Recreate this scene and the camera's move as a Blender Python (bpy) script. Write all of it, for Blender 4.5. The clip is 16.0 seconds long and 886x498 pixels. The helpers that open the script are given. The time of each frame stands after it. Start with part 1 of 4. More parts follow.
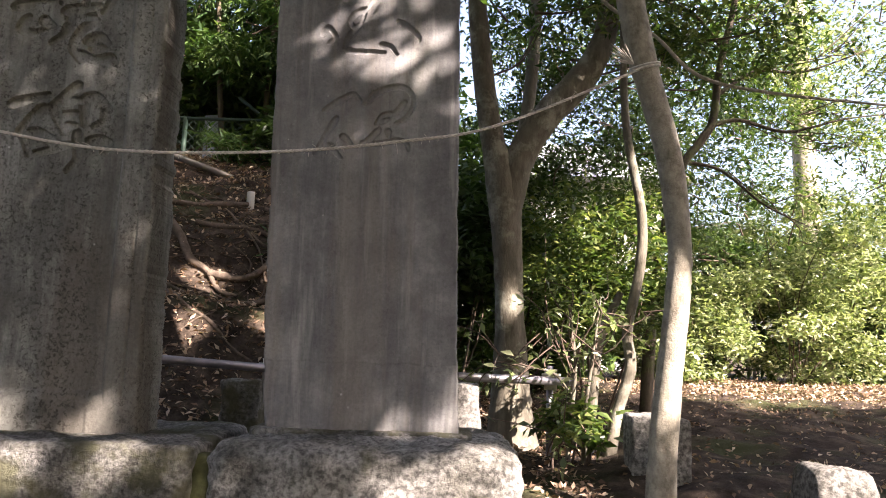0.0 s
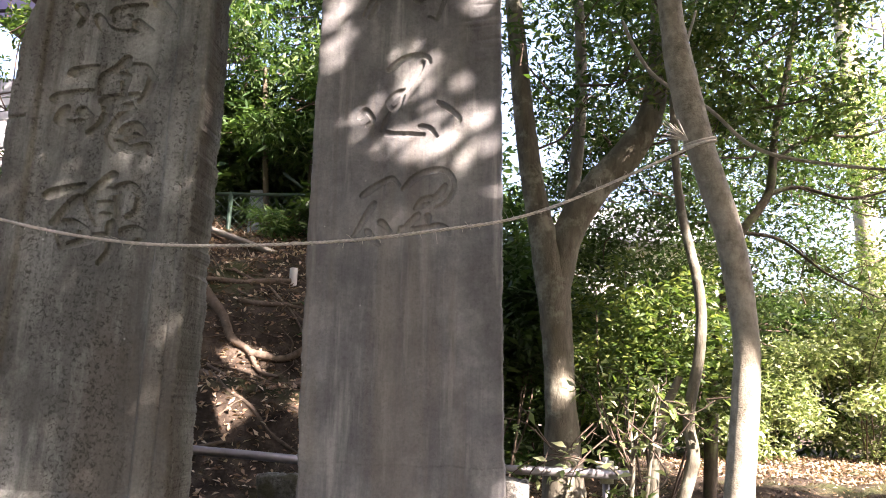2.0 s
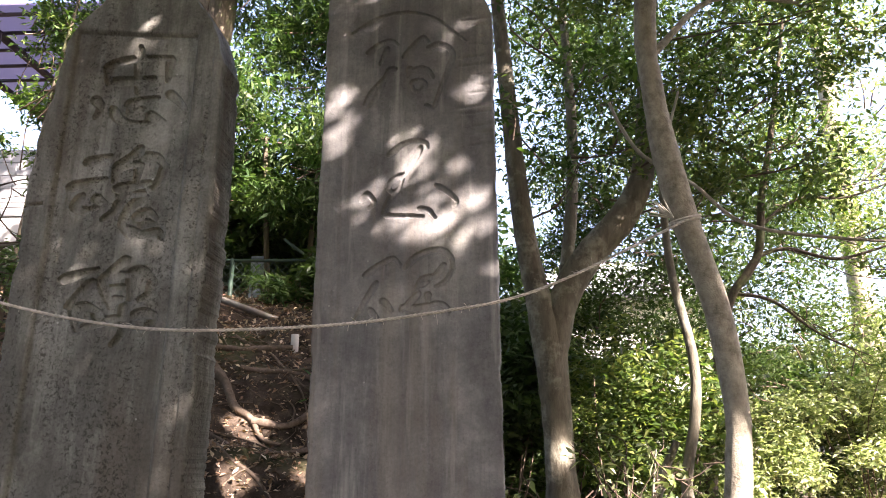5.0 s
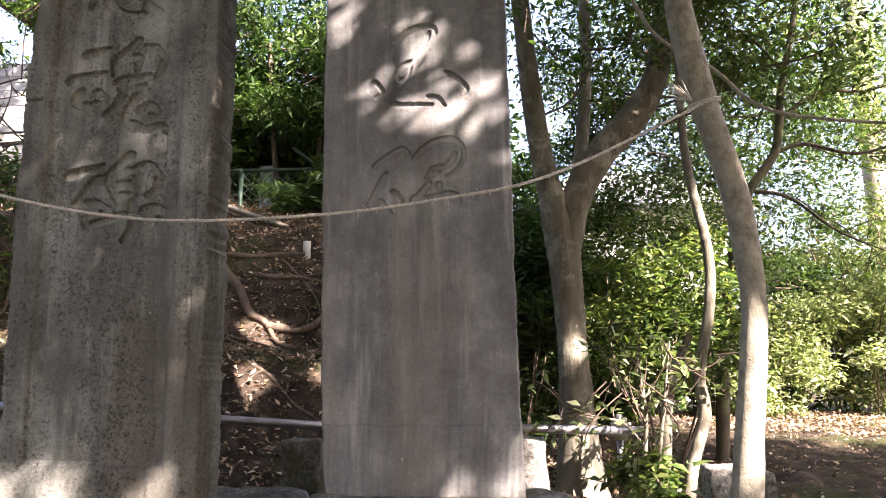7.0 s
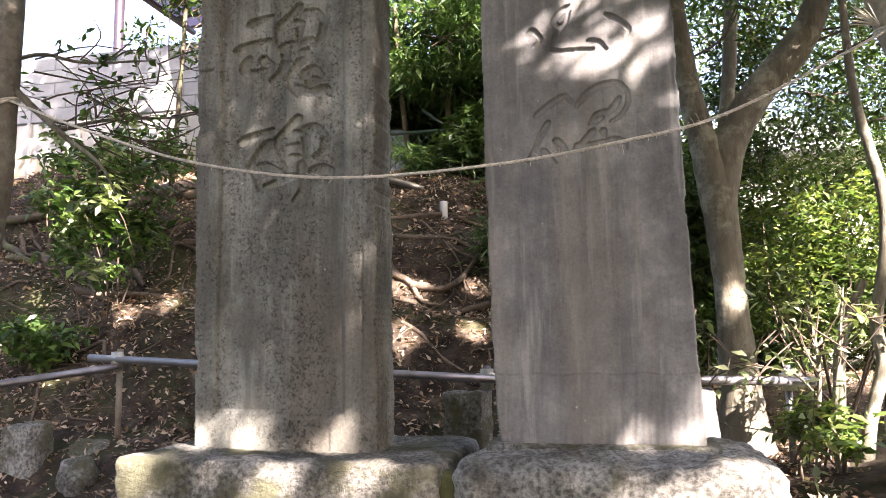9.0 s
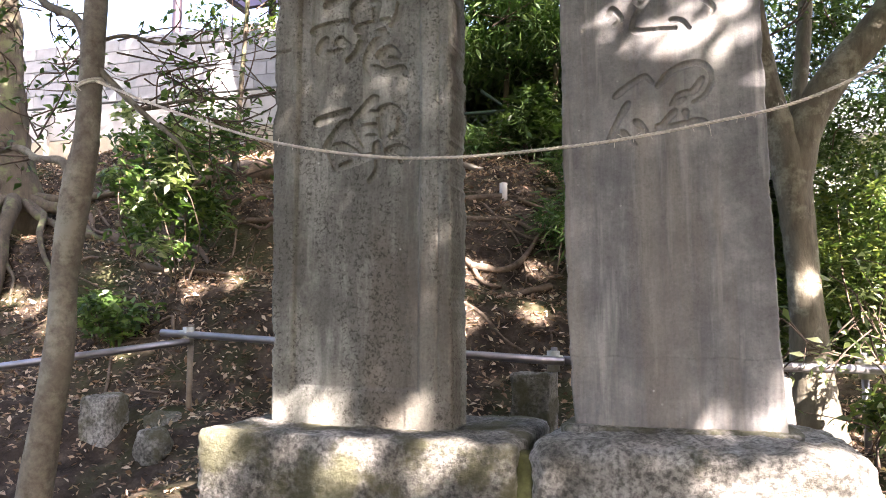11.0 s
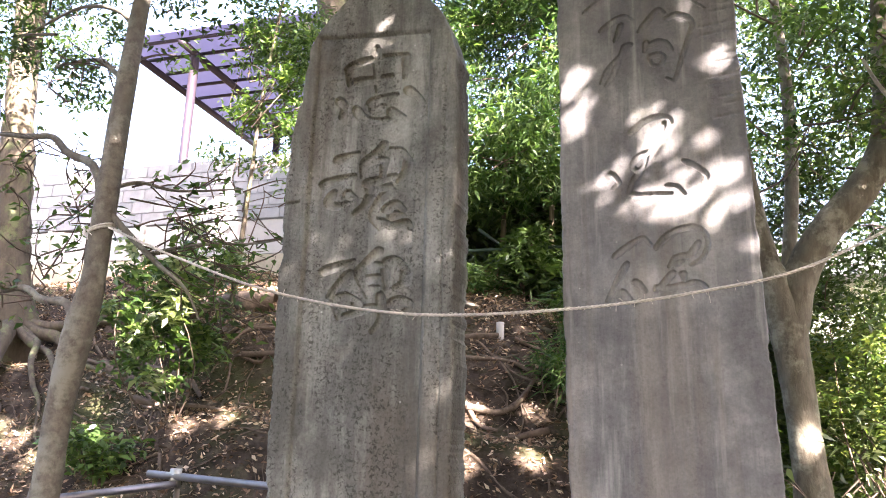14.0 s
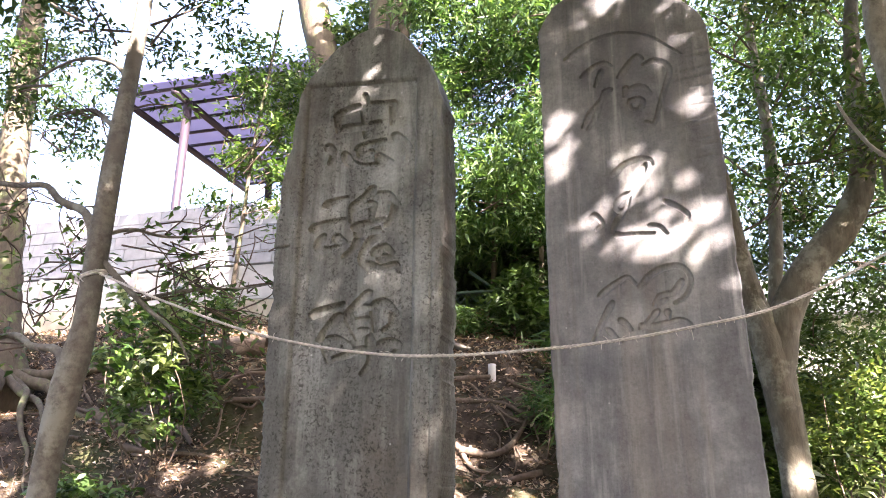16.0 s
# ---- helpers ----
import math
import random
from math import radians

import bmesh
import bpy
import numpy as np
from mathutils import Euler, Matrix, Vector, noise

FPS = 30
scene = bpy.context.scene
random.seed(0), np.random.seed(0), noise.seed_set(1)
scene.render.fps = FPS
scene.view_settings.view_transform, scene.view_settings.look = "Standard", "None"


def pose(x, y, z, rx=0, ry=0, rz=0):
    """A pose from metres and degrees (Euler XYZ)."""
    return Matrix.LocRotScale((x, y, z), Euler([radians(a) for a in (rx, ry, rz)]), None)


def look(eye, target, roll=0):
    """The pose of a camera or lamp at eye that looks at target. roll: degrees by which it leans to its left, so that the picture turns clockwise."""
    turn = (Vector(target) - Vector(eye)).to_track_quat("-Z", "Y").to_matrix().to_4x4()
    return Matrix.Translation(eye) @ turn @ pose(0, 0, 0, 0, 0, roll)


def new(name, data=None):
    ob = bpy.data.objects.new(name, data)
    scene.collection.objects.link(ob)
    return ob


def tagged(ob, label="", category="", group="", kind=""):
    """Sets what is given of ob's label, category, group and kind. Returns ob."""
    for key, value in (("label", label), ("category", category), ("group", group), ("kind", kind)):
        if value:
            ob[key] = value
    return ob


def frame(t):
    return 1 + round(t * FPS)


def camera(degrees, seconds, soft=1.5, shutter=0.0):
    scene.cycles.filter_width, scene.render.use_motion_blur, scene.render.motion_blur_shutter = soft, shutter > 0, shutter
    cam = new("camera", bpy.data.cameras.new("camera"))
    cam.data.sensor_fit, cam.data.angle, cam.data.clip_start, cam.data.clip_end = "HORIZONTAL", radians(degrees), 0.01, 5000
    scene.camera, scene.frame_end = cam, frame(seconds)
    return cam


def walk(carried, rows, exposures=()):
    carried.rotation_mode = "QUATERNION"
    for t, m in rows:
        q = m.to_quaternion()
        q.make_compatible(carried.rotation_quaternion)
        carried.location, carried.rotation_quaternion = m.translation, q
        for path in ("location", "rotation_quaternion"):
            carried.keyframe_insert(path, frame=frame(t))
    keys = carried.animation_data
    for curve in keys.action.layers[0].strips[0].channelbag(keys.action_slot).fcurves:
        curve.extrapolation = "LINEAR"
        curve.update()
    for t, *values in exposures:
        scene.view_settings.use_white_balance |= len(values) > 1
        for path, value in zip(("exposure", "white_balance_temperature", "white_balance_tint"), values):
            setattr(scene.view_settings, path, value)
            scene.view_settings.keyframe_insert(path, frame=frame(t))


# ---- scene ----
cam = camera(60.1, 16.0, soft=0.95)
METRES, EYE, TILT, LEAN, TURN = 1.0, 1.25, 0.0, 0.0, 0.0
PATH = [
    (0, (0.012, 0.07, 1.246), (-0.007, 2.054, 1.497), 1.9),
    (0.5, (-0.029, 0.182, 1.331), (-0.135, 2.156, 1.637), 0.6),
    (1, (-0.013, 0.235, 1.369), (-0.196, 2.19, 1.748), 1.4),
    (1.5, (0.019, 0.243, 1.381), (-0.13, 2.199, 1.767), 1.6),
    (2, (0.023, 0.24, 1.387), (-0.124, 2.193, 1.793), 1.8),
    (2.5, (0.02, 0.23, 1.429), (-0.142, 2.175, 1.865), 0.9),
    (3, (0.027, 0.193, 1.472), (-0.137, 2.119, 1.984), 0.6),
    (3.2, (0.021, 0.175, 1.487), (-0.144, 2.091, 2.035), 0.6),
    (5.3, (0.024, 0.076, 1.448), (-0.115, 1.998, 1.98), 0.8),
    (5.5, (0.015, 0.09, 1.438), (-0.125, 2.017, 1.955), 0.8),
    (6, (0.032, 0.115, 1.418), (-0.121, 2.055, 1.881), 0.2),
    (6.5, (0.022, 0.144, 1.384), (-0.134, 2.1, 1.771), 0.1),
    (7, (0.016, 0.161, 1.358), (-0.155, 2.126, 1.687), -0.0),
    (7.5, (-0.01, 0.168, 1.333), (-0.213, 2.137, 1.622), -0.1),
    (8, (-0.079, 0.163, 1.318), (-0.36, 2.125, 1.584), -0.5),
    (8.5, (-0.149, 0.154, 1.311), (-0.516, 2.103, 1.568), -0.7),
    (9, (-0.211, 0.133, 1.306), (-0.67, 2.065, 1.543), -0.8),
    (9.5, (-0.262, 0.121, 1.275), (-0.782, 2.044, 1.454), -0.7),
    (9.7, (-0.256, 0.102, 1.275), (-0.809, 2.017, 1.439), -0.4),
    (11.8, (-0.386, 0.09, 1.329), (-0.976, 1.985, 1.577), 1.0),
    (12, (-0.388, 0.094, 1.334), (-0.991, 1.982, 1.601), 1.4),
    (12.5, (-0.398, 0.089, 1.348), (-1.006, 1.97, 1.652), 1.5),
    (13, (-0.393, 0.068, 1.372), (-0.981, 1.945, 1.733), 1.5),
    (13.5, (-0.378, 0.05, 1.395), (-0.951, 1.916, 1.833), 1.4),
    (14, (-0.365, 0.03, 1.425), (-0.907, 1.887, 1.931), 1.5),
    (14.5, (-0.376, 0.016, 1.44), (-0.94, 1.848, 2.01), 1.4),
    (15, (-0.372, 0.013, 1.442), (-0.92, 1.833, 2.066), 2.0),
    (15.5, (-0.369, 0.01, 1.439), (-0.888, 1.826, 2.096), 2.1),
    (16, (-0.329, -0.01, 1.405), (-0.847, 1.822, 2.02), 0.6),
]
walk(cam, [(t, look(eye, target, roll)) for t, eye, target, roll in PATH],
     [(0.0, 2.78, 6850, 26), (0.5, 2.85, 6850, 26), (1.2, 3.15, 6850, 27), (2.0, 3.28, 6850, 27), (3.2, 3.42, 6850, 27), (5.5, 3.2, 6850, 27), (6.5, 3.18, 6850, 27), (7.5, 3.42, 6850, 27), (9.0, 3.72, 6800, 25), (12.0, 3.98, 6750, 25), (14.0, 4.28, 6700, 27), (16.0, 4.08, 6650, 27)])

# ---- world, sun, exposure ----
SUN = Vector((0.56, -0.56, 0.61)).normalized()
world = bpy.data.worlds.new("world")
scene.world = world
world.use_nodes = True
wn = world.node_tree.nodes
sky = wn.new("ShaderNodeTexSky")
sky.sky_type = "NISHITA"
sky.sun_disc = False
sky.sun_elevation = math.asin(SUN.z)
sky.sun_rotation = math.atan2(SUN.x, SUN.y)
sky.air_density, sky.dust_density, sky.ozone_density = 1.0, 4.0, 1.0
wn["Background"].inputs[1].default_value = 0.1
world.node_tree.links.new(sky.outputs[0], wn["Background"].inputs[0])
sun_data = bpy.data.lights.new("sun", "SUN")
sun_data.energy, sun_data.angle, sun_data.color = 5.0, radians(0.55), (1.0, 0.94, 0.84)
sun = new("sun", sun_data)
sun.matrix_world = look(SUN * 40, (0, 0, 0))


# ---- materials ----
def mat(name, rough=0.8, spec=0.3):
    m = bpy.data.materials.new(name)
    m.use_nodes = True
    b = m.node_tree.nodes["Principled BSDF"]
    b.inputs["Roughness"].default_value = rough
    b.inputs["Specular IOR Level"].default_value = spec
    return m, m.node_tree.nodes, m.node_tree.links, b


def coords(n, l, scale=(1, 1, 1)):
    tc = n.new("ShaderNodeTexCoord")
    mp = n.new("ShaderNodeMapping")
    mp.inputs["Scale"].default_value = scale
    l.new(tc.outputs["Object"], mp.inputs["Vector"])
    return mp.outputs["Vector"]


def tex(n, l, vec, scale, detail=6.0, rough=0.6, dist=0.0):
    t = n.new("ShaderNodeTexNoise")
    t.inputs["Scale"].default_value, t.inputs["Detail"].default_value = scale, detail
    t.inputs["Roughness"].default_value, t.inputs["Distortion"].default_value = rough, dist
    l.new(vec, t.inputs["Vector"])
    return t.outputs["Fac"]


def ramp(n, l, fac, stops):
    r = n.new("ShaderNodeValToRGB")
    e = r.color_ramp.elements
    e[0].position, e[0].color = stops[0][0], (*stops[0][1], 1)
    e[1].position, e[1].color = stops[-1][0], (*stops[-1][1], 1)
    for p, c in stops[1:-1]:
        k = e.new(p)
        k.color = (*c, 1)
    l.new(fac, r.inputs["Fac"])
    return r.outputs["Color"]


def mix(n, l, fac, a, b, kind="MIX"):
    x = n.new("ShaderNodeMix")
    x.data_type, x.blend_type = "RGBA", kind
    for v, s in ((fac, x.inputs[0]), (a, x.inputs[6]), (b, x.inputs[7])):
        if isinstance(v, float):
            s.default_value = v
        elif isinstance(v, tuple):
            s.default_value = (*v, 1)
        else:
            l.new(v, s)
    return x.outputs[2]


def bump(n, l, b, height, strength, dist):
    k = n.new("ShaderNodeBump")
    k.inputs["Strength"].default_value, k.inputs["Distance"].default_value = strength, dist
    l.new(height, k.inputs["Height"])
    l.new(k.outputs["Normal"], b.inputs["Normal"])


def grey3(v, warm=0.0):
    return (v * (1 + warm), v, v * (1 - warm))


def stone_slab(name, base, dark, pale, streak, brown, wear):
    m, n, l, b = mat(name, 0.85, 0.25)
    v = coords(n, l)
    vs = coords(n, l, (1, 1, 0.06 + 0.08 * wear))
    body = ramp(n, l, tex(n, l, v, 3.0, 10.0, 0.7), ((0.32, dark), (0.52, base), (0.72, pale)))
    runs = ramp(n, l, tex(n, l, vs, streak, 8.0, 0.7), ((0.46, (0, 0, 0)), (0.6, (1, 1, 1))))
    c = mix(n, l, runs, body, mix(n, l, 0.45 + 0.35 * wear, body, dark))
    pale_runs = ramp(n, l, tex(n, l, vs, streak * 1.7, 4.0, 0.6), ((0.56, (0, 0, 0)), (0.7, (0.6, 0.6, 0.6))))
    c = mix(n, l, pale_runs, c, pale)
    brown_runs = ramp(n, l, tex(n, l, vs, streak * 0.45, 6.0, 0.65, 0.4), ((0.5, (0, 0, 0)), (0.6, (0.45 + 0.25 * wear,) * 3)))
    c = mix(n, l, brown_runs, c, brown)
    fine = ramp(n, l, tex(n, l, v, 75.0, 5.0, 0.7), ((0.3, (0.62, 0.62, 0.62)), (0.7, (1.22, 1.22, 1.22))))
    c = mix(n, l, 0.3 + 0.35 * wear, c, fine, "MULTIPLY")
    # dark lichen pits, dense in some stretches
    pits = ramp(n, l, tex(n, l, v, 66.0, 5.0, 0.65, 0.6), ((0.38, (0.3, 0.28, 0.26)), (0.5, (1.05, 1.05, 1.05))))
    patch = ramp(n, l, tex(n, l, vs, 7.0, 8.0, 0.75), ((0.44, (0, 0, 0)), (0.54, (wear, wear, wear))))
    c = mix(n, l, patch, c, mix(n, l, 0.85, c, pits, "MULTIPLY"))
    # small pale lichen spots
    spot = n.new("ShaderNodeTexVoronoi")
    spot.inputs["Scale"].default_value = 14.0
    l.new(v, spot.inputs["Vector"])
    spots = ramp(n, l, spot.outputs["Distance"], ((0.05, (0.7, 0.7, 0.7)), (0.08, (0, 0, 0))))
    rare = ramp(n, l, tex(n, l, v, 6.0, 3.0), ((0.55, (0, 0, 0)), (0.62, (1, 1, 1))))
    c = mix(n, l, mix(n, l, 1.0, spots, rare, "MULTIPLY"), c, (0.5, 0.5, 0.47))
    l.new(c, b.inputs["Base Color"])
    rel = mix(n, l, 0.5, tex(n, l, v, 55.0, 8.0, 0.7), tex(n, l, v, 12.0, 6.0, 0.7))
    bump(n, l, b, rel, 0.25 + 0.5 * wear, 0.01)
    return m


def leaf_mat(name, cols, thin=0.35, gloss=0.45):
    m, n, l, b = mat(name, gloss, 0.4)
    g = n.new("ShaderNodeNewGeometry")
    c = ramp(n, l, g.outputs["Random Per Island"], [(i / (len(cols) - 1), k) for i, k in enumerate(cols)])
    l.new(c, b.inputs["Base Color"])
    tr = n.new("ShaderNodeBsdfTranslucent")
    br = mix(n, l, 1.0, c, (1.5, 1.65, 0.85), "MULTIPLY")
    l.new(br, tr.inputs["Color"])
    ms = n.new("ShaderNodeMixShader")
    ms.inputs[0].default_value = thin
    l.new(b.outputs[0], ms.inputs[1])
    l.new(tr.outputs[0], ms.inputs[2])
    l.new(ms.outputs[0], n["Material Output"].inputs["Surface"])
    return m


def bark(name, dark, pale, stretch=0.25, lichen=None):
    m, n, l, b = mat(name, 0.9, 0.2)
    v = coords(n, l)
    vs = coords(n, l, (1, 1, stretch))
    c = ramp(n, l, tex(n, l, vs, 22.0, 8.0, 0.7), ((0.3, dark), (0.7, pale)))
    c = mix(n, l, ramp(n, l, tex(n, l, v, 3.5, 5.0), ((0.45, (0, 0, 0)), (0.7, (0.8, 0.8, 0.8)))), c, mix(n, l, 0.55, dark, pale))
    if lichen:
        c = mix(n, l, ramp(n, l, tex(n, l, v, 5.0, 6.0, 0.7), ((0.52, (0, 0, 0)), (0.62, (0.8, 0.8, 0.8)))), c, lichen)
    l.new(c, b.inputs["Base Color"])
    bump(n, l, b, tex(n, l, vs, 45.0, 8.0, 0.7), 0.7, 0.012)
    return m


def plain(name, col, rough=0.7, metal=0.0, vary=0.25, scale=12.0, relief=0.2):
    m, n, l, b = mat(name, rough, 0.4)
    v = coords(n, l)
    hi = tuple(min(1.0, k * (1 + vary)) for k in col)
    lo = tuple(k * (1 - vary) for k in col)
    c = ramp(n, l, tex(n, l, v, scale, 8.0, 0.65), ((0.3, lo), (0.7, hi)))
    l.new(c, b.inputs["Base Color"])
    b.inputs["Metallic"].default_value = metal
    if relief:
        bump(n, l, b, tex(n, l, v, scale * 8, 5.0), relief, 0.005)
    return m


M_SLAB_L = stone_slab("weathered_slab", (0.212, 0.216, 0.193), (0.088, 0.088, 0.077), (0.344, 0.35, 0.315), 5.0, (0.092, 0.08, 0.064), 1.0)
M_SLAB_R = stone_slab("smooth_slab", (0.184, 0.184, 0.18), (0.09, 0.091, 0.094), (0.34, 0.338, 0.315), 9.0, (0.17, 0.15, 0.125), 0.25)
M_BARK_A = bark("bark_grey_brown", (0.062, 0.056, 0.042), (0.195, 0.178, 0.135), 0.3, (0.28, 0.278, 0.22))
M_BARK_B = bark("bark_smooth_pale", (0.125, 0.11, 0.084), (0.39, 0.362, 0.285), 0.8)
M_BARK_L = bark("bark_grey_smooth", (0.075, 0.066, 0.052), (0.2, 0.18, 0.145), 1.0, (0.24, 0.235, 0.19))
M_BARK_OLD = bark("bark_mossy", (0.04, 0.034, 0.026), (0.12, 0.1, 0.072), 0.3, (0.12, 0.14, 0.065))
M_ROOT = bark("root_wood", (0.05, 0.037, 0.027), (0.17, 0.132, 0.1), 1.0)
M_TWIG = plain("twig", (0.09, 0.065, 0.048), 0.85)
M_LEAF_GLOSS = leaf_mat("evergreen_leaf", [(0.02, 0.05, 0.012), (0.045, 0.09, 0.02), (0.07, 0.13, 0.03), (0.14, 0.2, 0.05)], 0.3)
M_LEAF_BAMBOO = leaf_mat("bamboo_leaf", [(0.02, 0.05, 0.015), (0.035, 0.08, 0.022), (0.06, 0.11, 0.03), (0.1, 0.15, 0.05)], 0.35, 0.55)
# yellower, brighter green than evergreen_leaf, with warm sunlight put into its colour
M_LEAF_YELLOW_LIT = leaf_mat("sunlit_yellow_leaf", [(0.03, 0.055, 0.016), (0.055, 0.095, 0.026), (0.095, 0.135, 0.038), (0.17, 0.19, 0.06)], 0.4, 0.45)
M_LEAF_DARK = leaf_mat("dark_canopy_leaf", [(0.02, 0.045, 0.012), (0.04, 0.075, 0.02), (0.06, 0.1, 0.03)], 0.3)
# leaf green lightened towards white: full sun put into the colour
M_LEAF_SUNLIT = leaf_mat("sunlit_leaf", [(0.07, 0.105, 0.045), (0.16, 0.205, 0.09), (0.28, 0.325, 0.17), (0.46, 0.48, 0.32)], 0.35, 0.28)
M_LITTER = leaf_mat("fallen_leaf", [(0.1, 0.06, 0.038), (0.2, 0.125, 0.08), (0.34, 0.235, 0.16), (0.54, 0.44, 0.34)], 0.1, 0.75)
M_PIPE = plain("galvanised_steel", (0.23, 0.222, 0.235), 0.42, 0.8, 0.25, 9.0, 0.05)
M_POST = plain("rusty_post", (0.2, 0.165, 0.13), 0.65, 0.4, 0.35, 14.0, 0.15)
M_CLAMP = plain("zinc_clamp", (0.45, 0.44, 0.38), 0.45, 0.8, 0.25, 25.0, 0.1)
M_ROPE = plain("straw_rope", (0.5, 0.465, 0.4), 0.9, 0.0, 0.35, 60.0, 0.4)
M_BLOCK = plain("concrete_block", (0.25, 0.26, 0.268), 0.9, 0.0, 0.18, 5.0, 0.35)
M_PANEL = plain("precast_panel", (0.4, 0.395, 0.37), 0.85, 0.0, 0.15, 2.5, 0.2)
M_PANEL_STAIN = plain("stained_panel", (0.38, 0.34, 0.25), 0.88, 0.0, 0.3, 2.2, 0.25)
M_DARKMETAL = plain("brown_steel", (0.03, 0.022, 0.03), 0.5, 0.3, 0.15, 6.0, 0.0)
M_HOUSE = plain("house_wall", (0.62, 0.61, 0.58), 0.8, 0.0, 0.08, 2.0, 0.1)
M_ROOFTILE = plain("house_roof", (0.3, 0.31, 0.33), 0.7, 0.0, 0.15, 4.0, 0.2)
M_MESHFENCE = plain("green_wire", (0.02, 0.042, 0.03), 0.5, 0.2, 0.15, 20.0, 0.0)


def soil_mat():
    m, n, l, b = mat("soil", 0.95, 0.1)
    v = coords(n, l)
    c = ramp(n, l, tex(n, l, v, 6.0, 9.0, 0.7), ((0.34, (0.02, 0.015, 0.012)), (0.5, (0.054, 0.041, 0.031)), (0.7, (0.135, 0.105, 0.08))))
    moss = ramp(n, l, tex(n, l, v, 1.3, 5.0), ((0.5, (0, 0, 0)), (0.64, (0.75, 0.75, 0.75))))
    c = mix(n, l, moss, c, (0.055, 0.065, 0.025))
    l.new(c, b.inputs["Base Color"])
    bump(n, l, b, tex(n, l, v, 28.0, 8.0, 0.75), 1.0, 0.03)
    return m


def granite_mat(name, moss_amount, pale=1.0):
    m, n, l, b = mat(name, 0.9, 0.25)
    v = coords(n, l)
    c = ramp(n, l, tex(n, l, v, 4.0, 8.0, 0.7), ((0.36, (0.085 * pale, 0.082 * pale, 0.07 * pale)), (0.53, (0.21 * pale, 0.205 * pale, 0.186 * pale)), (0.72, (0.4, 0.39, 0.36))))
    sp = ramp(n, l, tex(n, l, v, 48.0, 5.0, 0.65), ((0.38, (0.35, 0.35, 0.35)), (0.6, (1.3, 1.3, 1.3))))
    c = mix(n, l, 0.9, c, sp, "MULTIPLY")
    moss = ramp(n, l, tex(n, l, v, 3.2, 6.0, 0.65), ((0.6 - moss_amount, (0, 0, 0)), (0.7 - moss_amount, (0.8, 0.8, 0.8))))
    c = mix(n, l, moss, c, (0.085, 0.085, 0.045))
    l.new(c, b.inputs["Base Color"])
    bump(n, l, b, tex(n, l, v, 42.0, 9.0, 0.75), 1.0, 0.025)
    return m


M_SOIL = soil_mat()
M_PED_L = granite_mat("mossy_granite", 0.15)
M_PED_R = granite_mat("pale_granite", 0.03, 1.45)
M_MOSS = plain("moss", (0.05, 0.055, 0.02), 0.95, 0.0, 0.4, 30.0, 0.9)


# ---- mesh helpers ----
def mesh_object(name, verts, faces, material, parent=None, smooth=False, label=""):
    me = bpy.data.meshes.new(name)
    verts = np.asarray(verts, dtype=np.float32)
    if isinstance(faces, np.ndarray):
        k = faces.shape[1]
        me.vertices.add(len(verts))
        me.vertices.foreach_set("co", verts.ravel())
        me.loops.add(faces.size)
        me.loops.foreach_set("vertex_index", faces.astype(np.int32).ravel())
        me.polygons.add(len(faces))
        me.polygons.foreach_set("loop_start", np.arange(0, faces.size, k, dtype=np.int32))
        me.update(calc_edges=True)
    else:
        me.from_pydata(verts.tolist(), [], faces)
    if smooth:
        me.polygons.foreach_set("use_smooth", np.ones(len(me.polygons), dtype=bool))
    me.materials.append(material)
    me.validate()
    me.update()
    ob = new(name, me)
    if parent is not None:
        ob.parent = parent
    return tagged(ob, label)


def part(name, bm, material, parent=None, label="", smooth=False):
    me = bpy.data.meshes.new(name)
    bm.to_mesh(me)
    bm.free()
    if smooth:
        me.polygons.foreach_set("use_smooth", np.ones(len(me.polygons), dtype=bool))
    me.materials.append(material)
    ob = new(name, me)
    if parent is not None:
        ob.parent = parent
    return tagged(ob, label)


def thing(name, label, category, group="", at=(0, 0, 0)):
    ob = new(name)
    ob.location = at
    ob.empty_display_size = 0.1
    return tagged(ob, label, category, group)


def box(x0, x1, y0, y1, z0, z1, bevel=0.0, seg=1):
    bm = bmesh.new()
    bmesh.ops.create_cube(bm, size=1)
    for v in bm.verts:
        v.co = Vector((x0 if v.co.x < 0 else x1, y0 if v.co.y < 0 else y1, z0 if v.co.z < 0 else z1))
    if bevel:
        bmesh.ops.bevel(bm, geom=bm.edges[:], offset=bevel, segments=seg, affect="EDGES", profile=0.5)
    return bm


def smooth_line(pts, step=6):
    """Catmull-Rom through rows of numbers."""
    p = np.array(pts, dtype=float)
    p = np.vstack((2 * p[0] - p[1], p, 2 * p[-1] - p[-2]))
    out = []
    for i in range(1, len(p) - 2):
        for t in np.linspace(0, 1, step, endpoint=False):
            a, b, c, d = p[i - 1:i + 3]
            out.append(0.5 * (2 * b + (c - a) * t + (2 * a - 5 * b + 4 * c - d) * t * t + (3 * b - a - 3 * c + d) * t ** 3))
    out.append(p[-2])
    return np.array(out)


def tube(pts, sides=8, step=5, wobble=0.0, seed=0, flare=0.0):
    """Verts and quads of a tapered limb through rows (x, y, z, radius)."""
    rng = np.random.default_rng(seed)
    line = smooth_line(pts, step)
    c, r = line[:, :3], np.maximum(line[:, 3], 0.001)
    d = np.gradient(c, axis=0)
    d /= np.linalg.norm(d, axis=1)[:, None] + 1e-9
    ref = np.array((0.31, 0.87, 0.38)) if abs(d[0] @ np.array((0.31, 0.87, 0.38))) < 0.9 else np.array((1.0, 0, 0))
    a = np.cross(d, ref)
    a /= np.linalg.norm(a, axis=1)[:, None]
